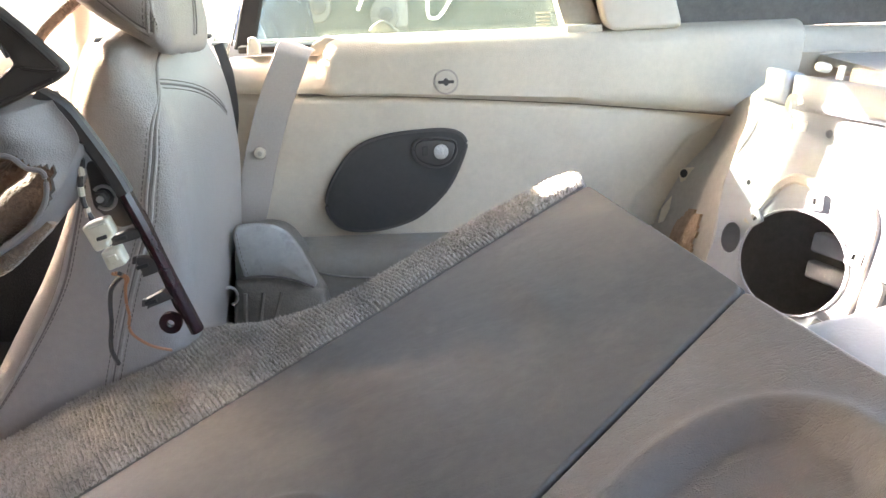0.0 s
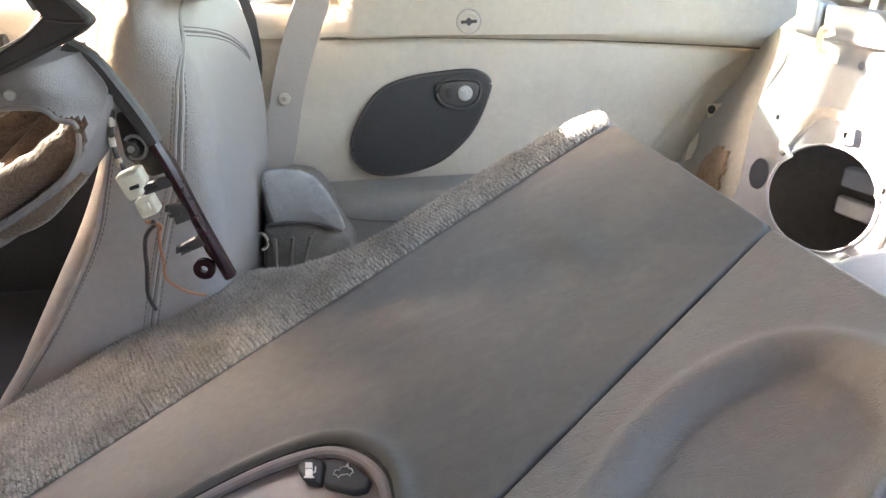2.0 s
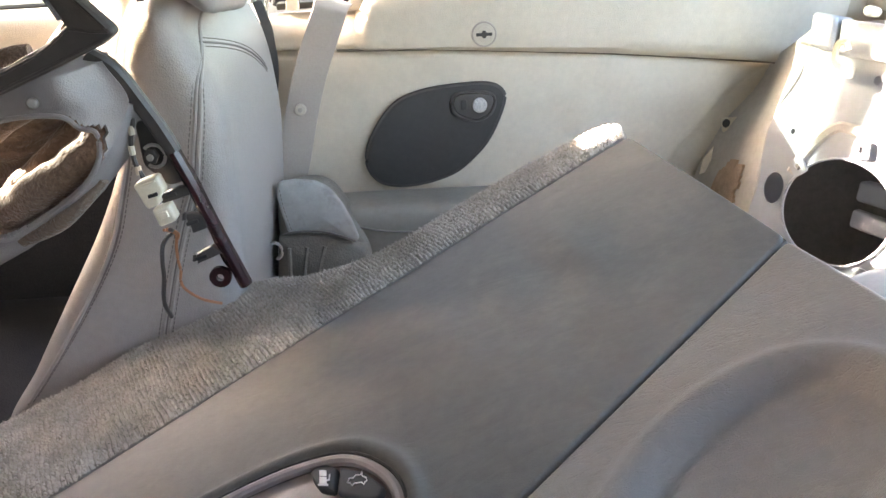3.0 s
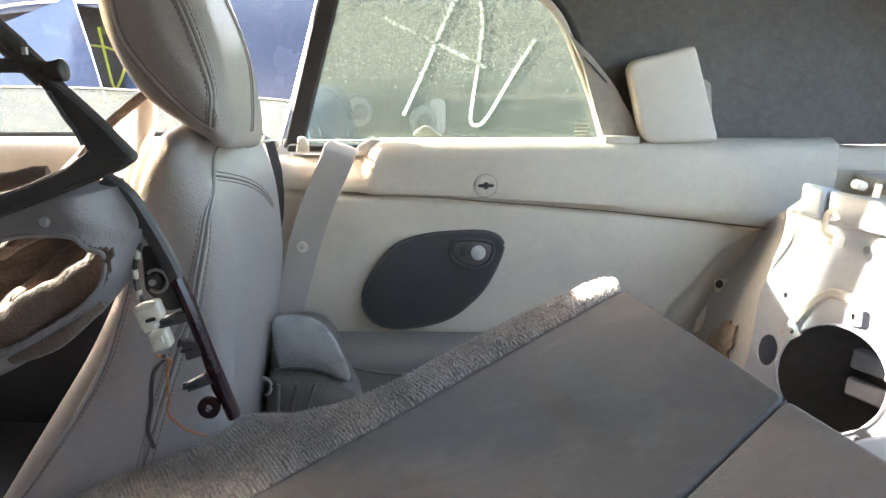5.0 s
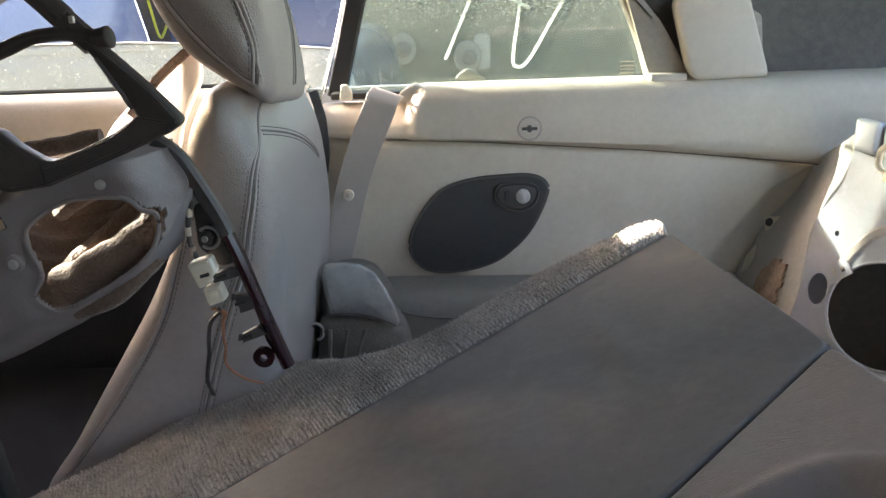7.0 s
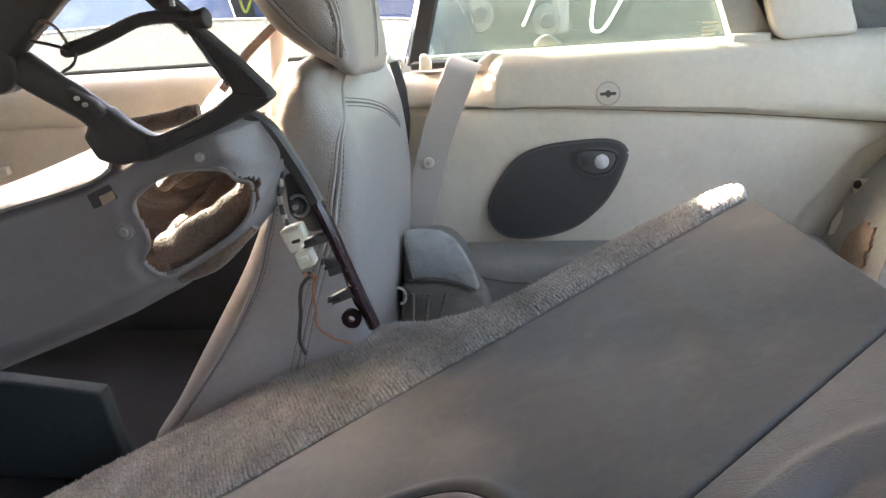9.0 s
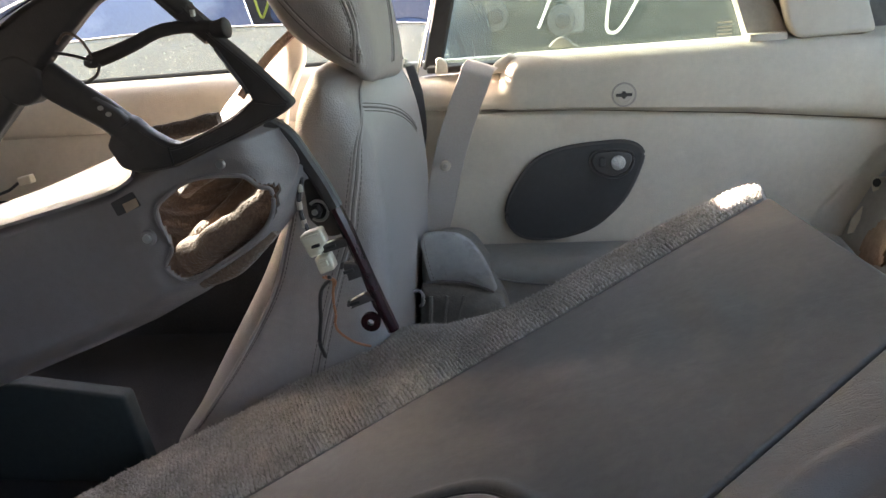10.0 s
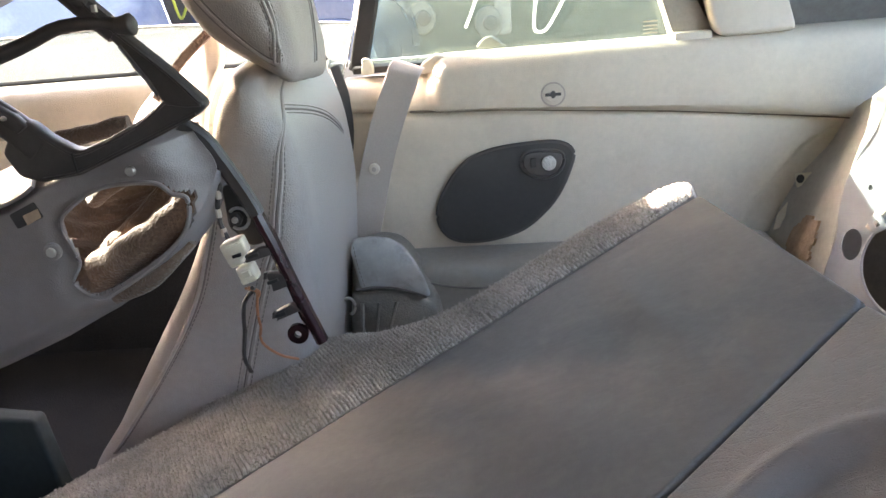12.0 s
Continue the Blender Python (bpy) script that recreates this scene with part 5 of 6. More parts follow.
    outer = rounded([(0.268, 1.012), (0.262, 1.045), (0.235, 1.058), (0.200, 1.047), (0.128, 1.021), (0.060, 0.988), (0.015, 0.967), (-0.046, 0.937), (-0.108, 0.931), (-0.174, 0.948), (-0.238, 0.989), (-0.290, 1.000), (-0.358, 0.962), (-0.430, 0.926), (-0.498, 0.891), (-0.569, 0.866), (-0.72, 0.80), (-0.84, 0.73)], 8, False)
    nu, nv = len(outer) - 1, 16
    g = np.zeros((nu + 1, nv + 3, 3))
    for i, p in enumerate(outer):
        q = inner_line(float(np.clip(((p[0] - 0.262) * -1.062 + (p[1] - 0.9895) * -0.544) / 1.4238, 0, 1)))
        for j in range(nv + 1):
            w = j / nv
            g[i, j, :2] = q + (p - q) * w
            g[i, j, 2] = 0.006 * smooth(w, 0.0, 0.12) - 0.006 * smooth(w, 0.72, 1.0) + 0.002 * noise.noise(Vector((*g[i, j, :2] * 14, 1)))
        for j in (1, 2):
            g[i, nv + j, :2] = p + (p - q) / np.linalg.norm(p - q) * 0.004 * j
            g[i, nv + j, 2] = -0.012 * j
    low = g.copy()
    low[..., 2] = np.minimum(g[..., 2] - 0.008, -0.014)
    carpet = part("carpet_strip", slab(on_card(g), on_card(low)), CARPET, panel, "matted grey carpet strip", sharp=180)
    # ribs of pile across the strip, with loose fibres on them
    rng = random.Random(5)
    verts, faces = [], []
    run = np.r_[0, np.cumsum(np.linalg.norm(np.diff(g[:, nv // 2], axis=0), axis=1))]

    def at_carpet(s, w):
        i = float(np.interp(s, run, np.arange(nu + 1)))
        i0 = min(int(i), nu - 1)
        j0 = min(int(w), nv)
        a, c = i - i0, w - j0
        return (g[i0, j0] * (1 - a) + g[i0 + 1, j0] * a) * (1 - c) + (g[i0, j0 + 1] * (1 - a) + g[i0 + 1, j0 + 1] * a) * c
    ahead = np.array((-0.89, -0.456, 0))
    for s in np.arange(0.002, run[-1] - 0.003, 0.0050):
        i = int(np.interp(s, run, np.arange(nu + 1)))
        width = np.linalg.norm(g[i, nv] - g[i, 0])
        w, before, left = 0.0, None, 0
        while w < nv + 1.3:
            wander = 0.0020 * noise.noise(Vector((s * 60, w * 0.6, 7))) + rng.gauss(0, 0.00035)
            p = at_carpet(s + wander, w)
            over = np.array((0, 0, 1.0)) if w < nv else np.array((-0.35, 0.75, 0.45))
            rad = 0.0021 * (1 + 0.20 * noise.noise(Vector((s * 500, w * 5, 1))))
            hgt = 0.0031 * (1 + 0.50 * noise.noise(Vector((s * 400, w * 4, 3))) + rng.gauss(0, 0.34))
            n = len(verts)
            for side, up in ((-1.06, -0.1), (-0.62, 0.72), (0.0, 1.0), (0.62, 0.72), (1.06, -0.1)):
                verts.append(p + ahead * side * rad + over * up * hgt)
            if before is not None:
                for q in range(4):
                    faces.append((before + q, before + q + 1, n + q + 1, n + q))
            left -= 1
            before = n if left > 0 else None
            if left <= 0:
                left = rng.randint(2, 5)
                before = n if rng.random() < 0.4 else None
            for _ in range(rng.randint(3, 5)):
                root = p + ahead * rng.uniform(-1, 1) * rad + over * hgt * rng.uniform(0.3, 0.9)
                lean = np.array((rng.gauss(0, 0.0012), rng.gauss(0, 0.0012), rng.uniform(0.0002, 0.0014))) + over * 0.0012
                n = len(verts)
                verts += [root, root + np.array((0.00045, 0.00025, 0)), root + lean]
                faces.append((n, n + 1, n + 2))
            w += rng.uniform(0.0012, 0.0020) / width * nv
    part("carpet_seam", tube(on_card([(*(np.array((0.262, 0.9905)) + s * np.array((-1.062, -0.5440))), 0.0002) for s in np.linspace(0, 1, 30)]), 0.0010, 6), SEAM, panel)
    pile = part("carpet_pile", (on_card(verts), faces), PILE, carpet, closed=False)
    pile["kind"] = "stuff"


# ---------------------------------------------------------------- second door panel, standing
def build_standing_panel():
    panel = thing("standing_door_panel", (-0.5, 0.78, 0.45), "grey plastic door panel with a speaker cut-out, leaning upright", "door panel")
    cut = rounded([(-0.427, 0.868), (-0.413, 0.886), (-0.377, 0.904), (-0.326, 0.905), (-0.309, 0.893), (-0.295, 0.887), (-0.300, 0.860), (-0.325, 0.832), (-0.366, 0.806), (-0.405, 0.789), (-0.429, 0.807), (-0.418, 0.830)], 6)

    def place(u, v):
        x = -0.80 + 0.527 * u
        zt = float(np.interp(x, [-0.80, -0.64, -0.567, -0.476, -0.446, -0.40, -0.33, -0.262], [0.80, 0.862, 0.878, 0.900, 0.915, 0.935, 0.952, 0.950]))
        zb = float(np.interp(x, [-0.80, -0.552, -0.48, -0.41, -0.339, -0.319, -0.294, -0.276, -0.262], [0.605, 0.697, 0.726, 0.760, 0.802, 0.818, 0.845, 0.885, 0.93]))
        return x - 0.018 * u ** 5 * float(smooth(v, 0.25, 1.0)), zb + (zt - zb) * v

    def skin(u, v):
        x, z = place(u, v)
        y = 0.735 + 0.045 * smooth(v, 0.22, 0.0) ** 1.5 + 0.02 * smooth(v, 0.9, 1.0) + 0.035 * smooth(u, 0.90, 1.0) ** 2
        d = float(dist_to(cut, np.array([(x, z)]))[0])
        y -= 0.004 * float(smooth(d, 0.05, 0.02)) * float(smooth(-d, -0.004, -0.02) if d < 0.02 else 1)
        return x, y, z
    keep = lambda u, v: float(dist_to(cut, np.array([place(u, v)]))[0]) > 0.001
    part("panel_skin", sheet(skin, 170, 120, 0.005, keep), LILAC, panel, sharp=60)
    lip = [(p[0], 0.733, p[1]) for p in np.vstack([cut, cut[:1]])]
    part("cutout_lip", tube(lip, 0.0024, 8), LILAC, panel)
    sc = part("screw", placed(pillow(ellipse(-0.437, 0.845, 0.009, 0.009, 18), 0.006, 0.002), facing(0.722)), LILAC, panel)
    part("screw_head", placed(pillow(ellipse(-0.437, 0.845, 0.005, 0.005, 14), 0.004, 0.001), facing(0.7195)), STEEL, sc)
    slot = part("clip_slot", placed(plate(corners([(-0.474, 0.884), (-0.447, 0.895), (-0.4405, 0.879), (-0.469, 0.869)], 0.002), [], 0.002), facing(0.7292)), BLACK, panel, "square clip slot")
    part("slot_backing", placed(plate([(-0.460, 0.8825), (-0.4435, 0.8885), (-0.4418, 0.8795), (-0.4575, 0.8725)], [], 0.001), facing(0.7280)), FOAM, slot)
    part("rivet", placed(pillow(ellipse(-0.343, 0.919, 0.005, 0.005, 14), 0.006, 0.002), facing(0.7265)), STEEL, panel)
    front = rounded([(-0.640, 0.733, 0.8580), (-0.567, 0.7325, 0.8740), (-0.476, 0.7325, 0.8960), (-0.446, 0.7325, 0.9110)], 6, False)
    rear = rounded([(-0.670, 0.812, 0.866), (-0.600, 0.815, 0.8850), (-0.515, 0.816, 0.9130), (-0.470, 0.814, 0.9290)], 6, False)

    def ledge(u, v):
        k = u * (len(front) - 1)
        i = min(int(k), len(front) - 2)
        a, b = front[i] + (front[i + 1] - front[i]) * (k - i), rear[i] + (rear[i + 1] - rear[i]) * (k - i)
        return a + (b - a) * v + np.array((0, 0, 0.003 * math.sin(math.pi * v)))
    part("top_ledge", sheet(ledge, 18, 6, 0.004), LILAC, panel, "sloping top ledge of the panel in full sun")
    felt = thing("torn_felt", (-0.36, 0.84, 0.45), "torn brown sound-deadening felt behind the cut-out panel", "felt")
    part("felt_sheet", sheet(lambda u, v: (-0.50 + 0.19 * u, 0.84 + 0.015 * math.sin(7 * u + 4 * v) + 0.004 * math.sin(16 * u + 34 * v), (0.73 + 0.17 * u ** 1.3) * (1 - v) + 0.912 * v), 40, 60, 0.006), FELT, felt)
    for path, r in (([(-0.425, 0.780, 0.800), (-0.38, 0.772, 0.822), (-0.33, 0.780, 0.853), (-0.298, 0.80, 0.890)], 0.020), ([(-0.425, 0.80, 0.812), (-0.385, 0.80, 0.842), (-0.352, 0.82, 0.872), (-0.335, 0.83, 0.90)], 0.012),
                    ([(-0.43, 0.81, 0.87), (-0.40, 0.80, 0.888), (-0.36, 0.815, 0.905)], 0.008), ([(-0.405, 0.765, 0.778), (-0.36, 0.762, 0.795), (-0.315, 0.768, 0.835)], 0.009), ([(-0.45, 0.80, 0.938), (-0.41, 0.79, 0.947), (-0.365, 0.795, 0.953)], 0.010)):
        line = rounded(path, 6, False)
        part("felt_roll", tube(line + np.array([(0, 0.003 * noise.noise(Vector(p * 30)), 0.002 * noise.noise(Vector(p * 40))) for p in line]), r, 14, taper=[1 + 0.2 * noise.noise(Vector(p * 40)) for p in line]), FELT, felt)
    rng = random.Random(8)
    verts, faces = [], []
    for _ in range(1200):
        u = rng.random()
        path = rounded([(-0.425, 0.785, 0.792), (-0.38, 0.775, 0.812), (-0.33, 0.785, 0.845), (-0.298, 0.80, 0.885)], 6, False)
        p = path[int(u * (len(path) - 1))] + np.array((rng.gauss(0, 0.004), rng.gauss(0, 0.01), rng.gauss(0.002, 0.009)))
        q = p + np.array([rng.gauss(0, 0.004) for _ in range(3)])
        n = len(verts)
        verts += [p, p + np.array((0.0006, 0, 0.0003)), q]
        faces.append((n, n + 1, n + 2))
    part("felt_fuzz", (verts, faces), FELT, felt, closed=False)["kind"] = "stuff"


# ---------------------------------------------------------------- dash bezel and strip
def build_bezel():
    bez = thing("dash_bezel", (-0.42, 0.72, 0.92), "black plastic dashboard bezel frame propped on the door panel", "dash bezel")
    at = lambda pts, y=0.72: [(p[0], y + (p[2] if len(p) > 2 else 0), p[1]) for p in rounded([np.array((*p, 0.0)[:3]) for p in pts], 6, False)]
    up = (0, 1, 0)
    n = lambda pts: len(pts)
    top = at([(-0.611, 0.973), (-0.556, 1.021), (-0.514, 1.054), (-0.476, 1.077), (-0.441, 1.095), (-0.409, 1.107), (-0.383, 1.106), (-0.364, 1.091), (-0.343, 1.07)])
    softened(part("top_bar", bar(top, np.interp(np.linspace(0, 1, n(top)), np.linspace(0, 1, 9), [0.0668, 0.0668, 0.0565, 0.0452, 0.0298, 0.0206, 0.0154, 0.0154, 0.0175]), 0.024, up), BLACK, bez), 0.003, 2)
    frame_line = [(-0.345, 1.079), (-0.334, 1.064), (-0.3222, 1.0538), (-0.2802, 1.0121), (-0.2527, 0.9815), (-0.2524, 0.9763), (-0.265, 0.9677), (-0.3024, 0.9524), (-0.3432, 0.937), (-0.3821, 0.9223), (-0.4211, 0.918), (-0.442, 0.925), (-0.452, 0.948), (-0.433, 0.9785), (-0.4191, 0.9744), (-0.4054, 0.960), (-0.3859, 0.9475), (-0.3763, 0.9456), (-0.3491, 0.9547), (-0.3134, 0.9702), (-0.2905, 0.9853), (-0.2955, 0.9926), (-0.3050, 1.0083), (-0.3189, 1.0322), (-0.3290, 1.046), (-0.345, 1.062)]
    body = part("corner_frame", placed(pillow(corners(frame_line, 0.004, 3), 0.018, 0.003, n=3), facing(0.711)), BLACK, bez, "flat black moulded corner")
    for edge in ([(-0.343, 1.075), (-0.3222, 1.0500), (-0.2802, 1.0090), (-0.2570, 0.9815)], [(-0.262, 0.9715), (-0.3024, 0.9562), (-0.3432, 0.941), (-0.3821, 0.9263), (-0.418, 0.922)], [(-0.412, 0.9630), (-0.3880, 0.9445), (-0.3763, 0.9425), (-0.3491, 0.9515), (-0.3134, 0.9670), (-0.288, 0.9845)]):
        part("raised_edge", tube([(p[0], 0.7105, p[1]) for p in rounded(edge, 6, False)], 0.0016, 6), BLACK, body)
    spar = at([(-0.392, 1.1065), (-0.378, 1.101), (-0.364, 1.089), (-0.343, 1.067), (-0.322, 1.046)], 0.7195)
    part("spar", bar(spar, 0.0185, 0.018, up, 0.2), BLACK, bez)
    slot = [(-0.3110, 1.0180), (-0.3080, 1.0195), (-0.3010, 1.0085), (-0.3040, 1.0070)]
    part("slot", placed(plate(slot, [], 0.001), facing(0.7098)), BEIGE_HARD, body, "slot that shows the pale door behind")
    part("rib", bar([(-0.3175, 0.7085, 1.036), (-0.2985, 0.7085, 1.004), (-0.2925, 0.7085, 0.991)], 0.0030, 0.006, up), BLACK, body)
    part("fold_line", tube([(-0.3850, 0.7095, 0.9445), (-0.3835, 0.7095, 0.9250)], 0.0012, 6), RUBBER, body)
    part("corner_crease", tube([(-0.2880, 0.7098, 0.9830), (-0.2690, 0.7098, 0.9795), (-0.2560, 0.7098, 0.9790)], 0.0014, 6), BLACK, body)
    left = at([(-0.506, 1.02), (-0.475, 0.997), (-0.444, 0.975), (-0.417, 0.947)])
    softened(part("left_bar", bar(left, np.interp(np.linspace(0, 1, n(left)), np.linspace(0, 1, 4), [0.037, 0.0319, 0.0298, 0.0308]), 0.020, up), BLACK, bez), 0.003, 2)
    for (x, z), r in zip([(-0.528, 1.02)], (0.026,)):
        part("boss", placed(pillow(ellipse(x, z, r, r, 24), 0.028, 0.005), facing(0.707)), BLACK, bez)
    blk = part("clip_block", placed(pillow(corners([(-0.4530, 0.9990), (-0.4290, 0.9830), (-0.4200, 0.9720), (-0.4290, 0.9660), (-0.4500, 0.9830)], 0.002, 2), 0.012, 0.002, n=2), facing(0.7050)), BLACK, bez, "raised clip block with two screws")
    for x, z in ((-0.4445, 0.9880), (-0.4375, 0.9815)):
        part("screw_head", placed(pillow(ellipse(x, z, 0.0032, 0.0024, 12), 0.003, 0.0008, n=2), facing(0.7035)), STEEL, blk)
    arch = at([(-0.454, 1.031), (-0.427, 1.037), (-0.401, 1.045), (-0.372, 1.055), (-0.34, 1.057), (-0.312, 1.053)], 0.714)
    softened(part("inner_arch", bar(arch, np.interp(np.linspace(0, 1, n(arch)), [0, 0.1, 0.6, 1], [0.012, 0.016, 0.013, 0.014]), 0.014, up, 0.35), BLACK, bez), 0.003, 2)
    part("knob", tube(at([(-0.315, 1.053), (-0.306, 1.053), (-0.299, 1.054)], 0.706), 0.010, 12, taper=np.interp(np.linspace(0, 1, 13), [0, 0.3, 0.8, 1], [0.7, 0.85, 1.0, 0.7])), BLACK, bez)
    part("screw_post", tube(at([(-0.331, 1.066), (-0.331, 1.072)], 0.705), 0.0026, 6), STEEL, bez)
    for k, pts in enumerate([[(-0.472, 1.052), (-0.461, 1.061), (-0.449, 1.056), (-0.441, 1.043), (-0.44, 1.036)], [(-0.476, 1.044), (-0.462, 1.041), (-0.446, 1.036), (-0.441, 1.033)], [(-0.433, 1.03), (-0.439, 1.02), (-0.451, 1.014)]]):
        part("thin_wire", tube(at(pts, 0.702), 0.0016, 6), (FELT, BLACK, BLACK)[k], bez)
    # loose connector and cable at the far left
    con = thing("loose_connector", (-1.02, 1.33, 0.76), "small white plug on a cable by the front door", "connector")
    part("plug", placed(pillow(corners([(-1.035, 0.757), (-1.005, 0.762), (-1.008, 0.778), (-1.037, 0.773)], 0.003), 0.015, 0.003), facing(1.33)), WHITE, con)
    part("cable", tube(rounded([(-1.035, 1.335, 0.765), (-1.06, 1.335, 0.75), (-1.10, 1.34, 0.735), (-1.14, 1.345, 0.70)], 5, False), 0.003, 6), BLACK, con)
    cover = thing("loose_pillar_cover", (-0.46, 1.19, 0.56), "tapered beige pillar cover standing beside the front seat", "trim cover")
    turned = lambda geo: ([(x * q / y, q, 1.08 + (z - 1.08) * q / y) for x, y, z, q in ((x, y, z, y + 0.85 * max(0.0, -0.405 - x)) for x, y, z in geo[0])], geo[1])
    part("cover", turned(placed(pillow(corners([(-0.398, 1.018), (-0.386, 0.998), (-0.388, 0.965), (-0.425, 0.90), (-0.455, 0.79), (-0.60, 0.79), (-0.535, 0.90), (-0.445, 0.985)], 0.012), 0.02, 0.006, dome=0.003), facing(1.185))), BEIGE_HARD, cover)
    part("strap", bar(rounded([(-0.495, 1.175, 0.92), (-0.445, 1.172, 0.972), (-0.388, 1.175, 1.016)], 5, False), 0.014, 0.006, (0, 1, 0)), FELT, cover, "short brown strap")


def build_light_strip():
    strip = thing("brake_light_strip", (-0.21, 0.79, 0.69), "long dark red lamp strip with dangling white connectors", "lamp strip")
    up = (0, 1, 0)
    line = rounded([(-0.305, 0.775, 0.952), (-0.286, 0.78, 0.935), (-0.271, 0.785, 0.905), (-0.254, 0.79, 0.865), (-0.236, 0.79, 0.815), (-0.218, 0.79, 0.757), (-0.199, 0.79, 0.699)], 6, False)
    k = 21
    part("upper_rail", bar(line[:k], 0.016, 0.014, up), BLACK, strip)
    part("lens", bar(line[k - 1:], 0.0125, 0.016, up), REDLENS, strip, "dark red lens")
    part("back_plate", placed(pillow(corners([(-0.283, 0.880), (-0.262, 0.882), (-0.246, 0.832), (-0.247, 0.815), (-0.262, 0.812), (-0.283, 0.835)], 0.005), 0.006, 0.002), facing(0.797)), BLACK, strip)
    brackets = ([(-0.2687, 0.8052), (-0.2645, 0.8086), (-0.2502, 0.8138), (-0.2400, 0.8147), (-0.2380, 0.8057), (-0.2609, 0.7996), (-0.2664, 0.7980)],
                [(-0.2479, 0.7848), (-0.2403, 0.7852), (-0.2270, 0.7825), (-0.2270, 0.7687), (-0.2428, 0.7636), (-0.2434, 0.7710), (-0.2462, 0.7779)],
                [(-0.2459, 0.7385), (-0.2421, 0.7404), (-0.2263, 0.7483), (-0.2160, 0.7396), (-0.2416, 0.7303), (-0.2444, 0.7286), (-0.2432, 0.7338)])
    for k, line2 in enumerate(brackets):
        b = part("bracket", placed(pillow(corners(line2, 0.0012, 2), 0.010, 0.0012, n=2), facing(0.783)), BLACK, strip, "small black clip bracket")
        mid = np.mean(line2, 0)
        part("clip_tongue", placed(pillow(corners([tuple(mid + np.array(q)) for q in ((-0.007, -0.0035), (0.005, 0.0), (0.004, 0.0035), (-0.008, 0.0)) ], 0.0008, 2), 0.004, 0.0008, n=2), facing(0.7805)), RUBBER, b)
        part("clip_prong", placed(pillow(corners([tuple(np.array(line2[0]) + np.array(q)) for q in ((-0.003, -0.006), (0.001, -0.006), (0.003, 0.002), (-0.001, 0.002))], 0.0008, 2), 0.006, 0.0008, n=2), facing(0.782)), BLACK, b)
    part("mounting_web", placed(pillow(corners([(-0.2480, 0.8300), (-0.2360, 0.8300), (-0.2040, 0.7160), (-0.2140, 0.7060), (-0.2230, 0.7230)], 0.003), 0.003, 0.001, n=2), facing(0.800)), REDLENS, strip, "thin dark mounting web")
    part("foot_ring", placed(plate(ellipse(-0.2240, 0.7110, 0.0115, 0.0115, 24), [ellipse(-0.2240, 0.7110, 0.0040, 0.0040, 14)], 0.006), facing(0.785)), REDLENS, strip)
    part("washer", tube([(-0.2665 + 0.0108 * math.cos(a), 0.786, 0.8475 + 0.0115 * math.sin(a)) for a in np.linspace(-2.3, 2.4, 18)], 0.0018, 6), STEEL, strip)
    nut = part("nut", placed(pillow(ellipse(-0.2695, 0.8470, 0.0072, 0.0078, 6), 0.008, 0.0015), facing(0.783)), BLACK, strip)
    part("bolt_end", placed(pillow(ellipse(-0.2695, 0.8470, 0.0035, 0.0035, 10), 0.006, 0.001), facing(0.780)), STEEL, nut)
    c1 = part("connector", placed(pillow(corners([(-0.289, 0.8219), (-0.2835, 0.8253), (-0.2683, 0.8301), (-0.2637, 0.8301), (-0.2589, 0.8142), (-0.2669, 0.8064), (-0.2651, 0.8019), (-0.2783, 0.7963), (-0.2812, 0.7997)], 0.003), 0.016, 0.003), facing(0.772)), WHITE, strip, "white plastic connector")
    part("connector_mouth", placed(pillow(corners([(-0.2760, 0.8120), (-0.2660, 0.8150), (-0.2655, 0.8110), (-0.2755, 0.8085)], 0.001), 0.003, 0.0008), facing(0.7705)), RUBBER, c1)
    part("connector_ridge", placed(pillow(corners([(-0.2820, 0.8225), (-0.2660, 0.8272), (-0.2655, 0.8250), (-0.2815, 0.8200)], 0.0008), 0.004, 0.001), facing(0.7700)), WHITE, c1)
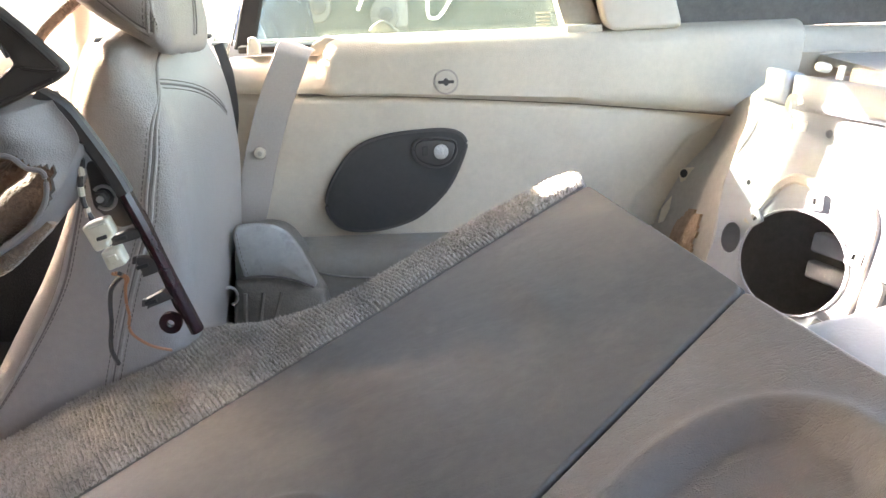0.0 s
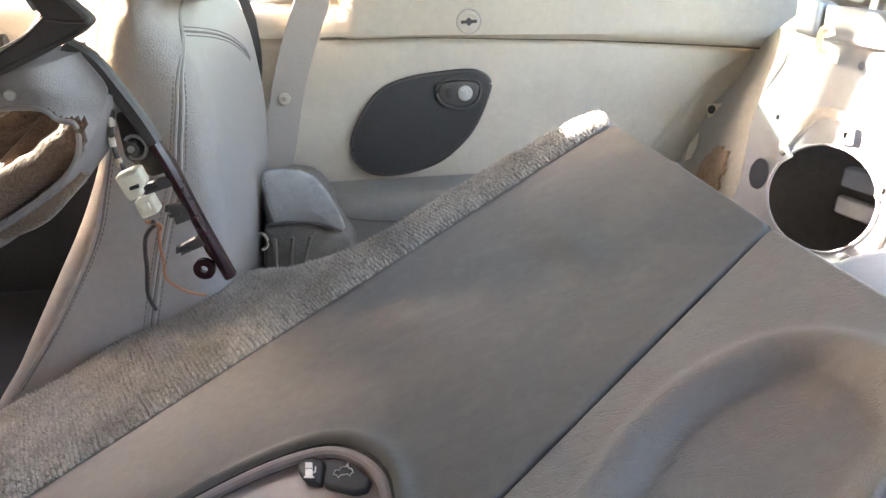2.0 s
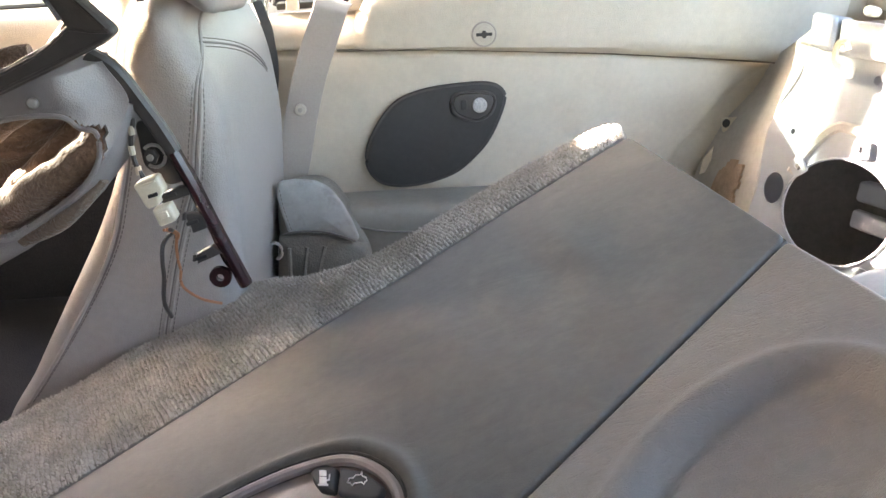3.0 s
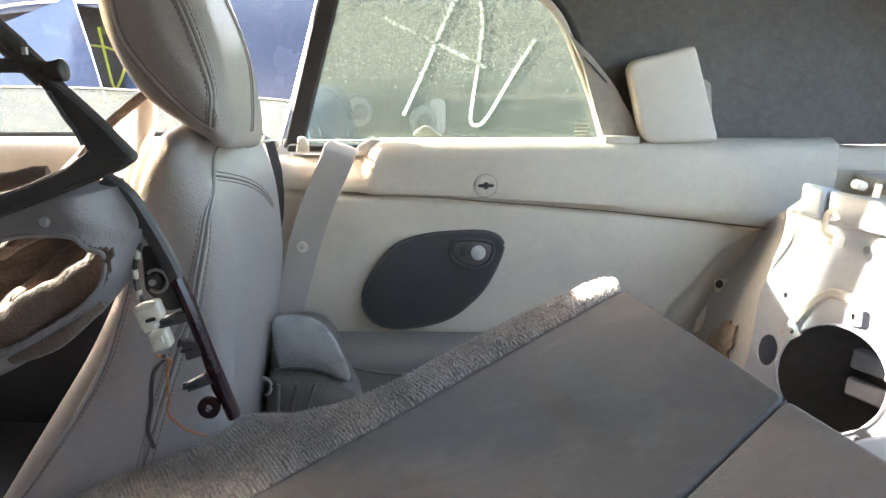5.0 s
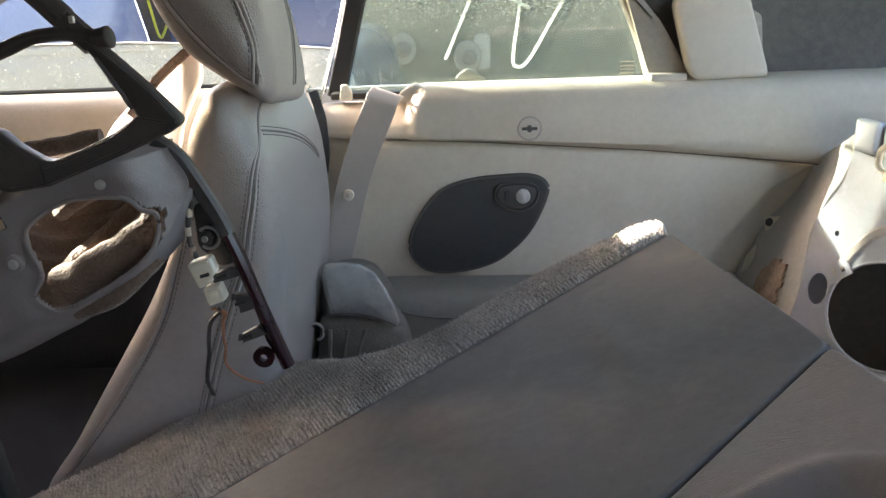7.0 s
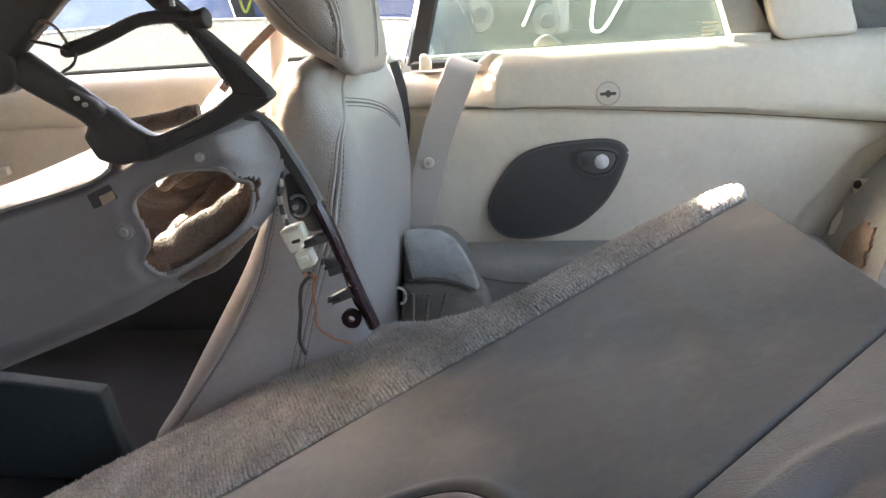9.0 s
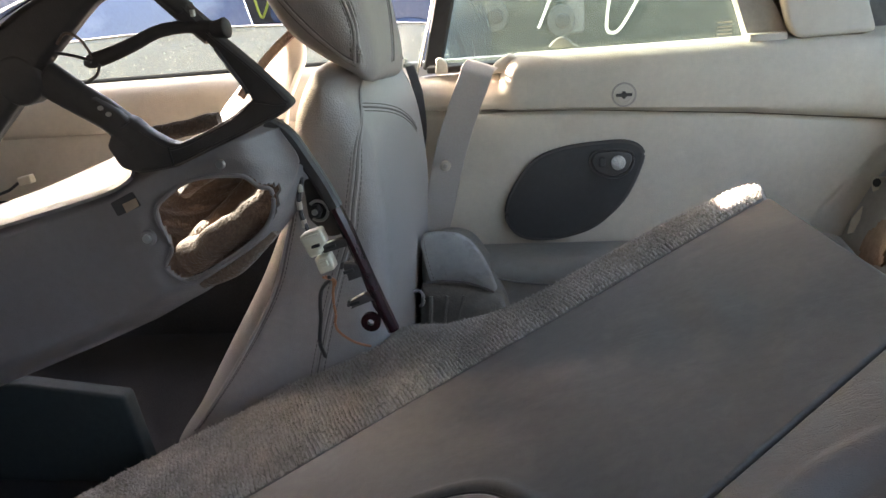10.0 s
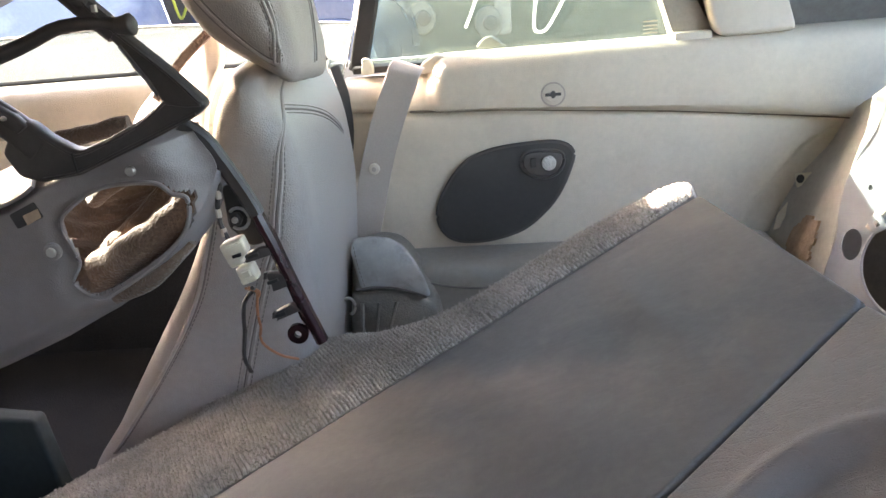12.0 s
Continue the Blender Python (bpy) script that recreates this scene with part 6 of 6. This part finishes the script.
    c2 = part("connector", placed(pillow(corners([(-0.2762, 0.7953), (-0.2580, 0.8010), (-0.2529, 0.7839), (-0.2559, 0.7812), (-0.2713, 0.7760)], 0.003), 0.016, 0.003), facing(0.773)), WHITE, strip, "white plastic connector")
    part("connector_latch", placed(pillow(corners([(-0.2700, 0.7920), (-0.2610, 0.7948), (-0.2590, 0.7880), (-0.2680, 0.7850)], 0.001), 0.004, 0.001), facing(0.7705)), WHITE, c2)
    part("lead", tube(rounded([(-0.2842, 0.782, 0.9128), (-0.2789, 0.782, 0.887), (-0.2848, 0.782, 0.8653), (-0.285, 0.782, 0.8433), (-0.2792, 0.780, 0.8277)], 5, False), 0.0026, 6), BLACK, strip, "black taped lead")
    for x, z in ((-0.2815, 0.8760), (-0.2852, 0.8560), (-0.2830, 0.8350)):
        part("tape_band", tube([(x, 0.7815, z + 0.0045), (x, 0.7815, z - 0.0045)], 0.0032, 8), BEIGE_HARD, strip, "pale tape band")
    part("black_wire", tube(rounded([(-0.2655, 0.785, 0.7688), (-0.2683, 0.80, 0.7606), (-0.2766, 0.80, 0.7535), (-0.2828, 0.80, 0.744), (-0.2863, 0.80, 0.7274), (-0.288, 0.80, 0.7105), (-0.292, 0.80, 0.6911), (-0.2935, 0.80, 0.6764), (-0.293, 0.81, 0.655)], 6, False), 0.0024, 6), BLACK, strip, "black wire")
    part("orange_wire", tube(rounded([(-0.2722, 0.785, 0.7690), (-0.2662, 0.80, 0.7582), (-0.2685, 0.80, 0.7417), (-0.2695, 0.80, 0.7274), (-0.2688, 0.80, 0.7153), (-0.2712, 0.80, 0.7033), (-0.2675, 0.80, 0.6923), (-0.2514, 0.80, 0.6793), (-0.235, 0.81, 0.668)], 6, False), 0.0017, 6), COPPER, strip, "orange wire")
    part("orange_wire", tube(rounded([(-0.2690, 0.785, 0.7700), (-0.2630, 0.798, 0.7595), (-0.2650, 0.80, 0.7520)], 6, False), 0.0015, 6), COPPER, strip, "orange wire")


build_ground()
build_blue_car()
build_van()
build_shell()
build_soft_top()
build_bulkhead()
build_quarter_trim()
build_quarter_window()
build_seat_belt()
build_front_door()
build_front_seat()
build_small_bolster()
build_loose_panel()
build_standing_panel()
build_bezel()
build_light_strip()
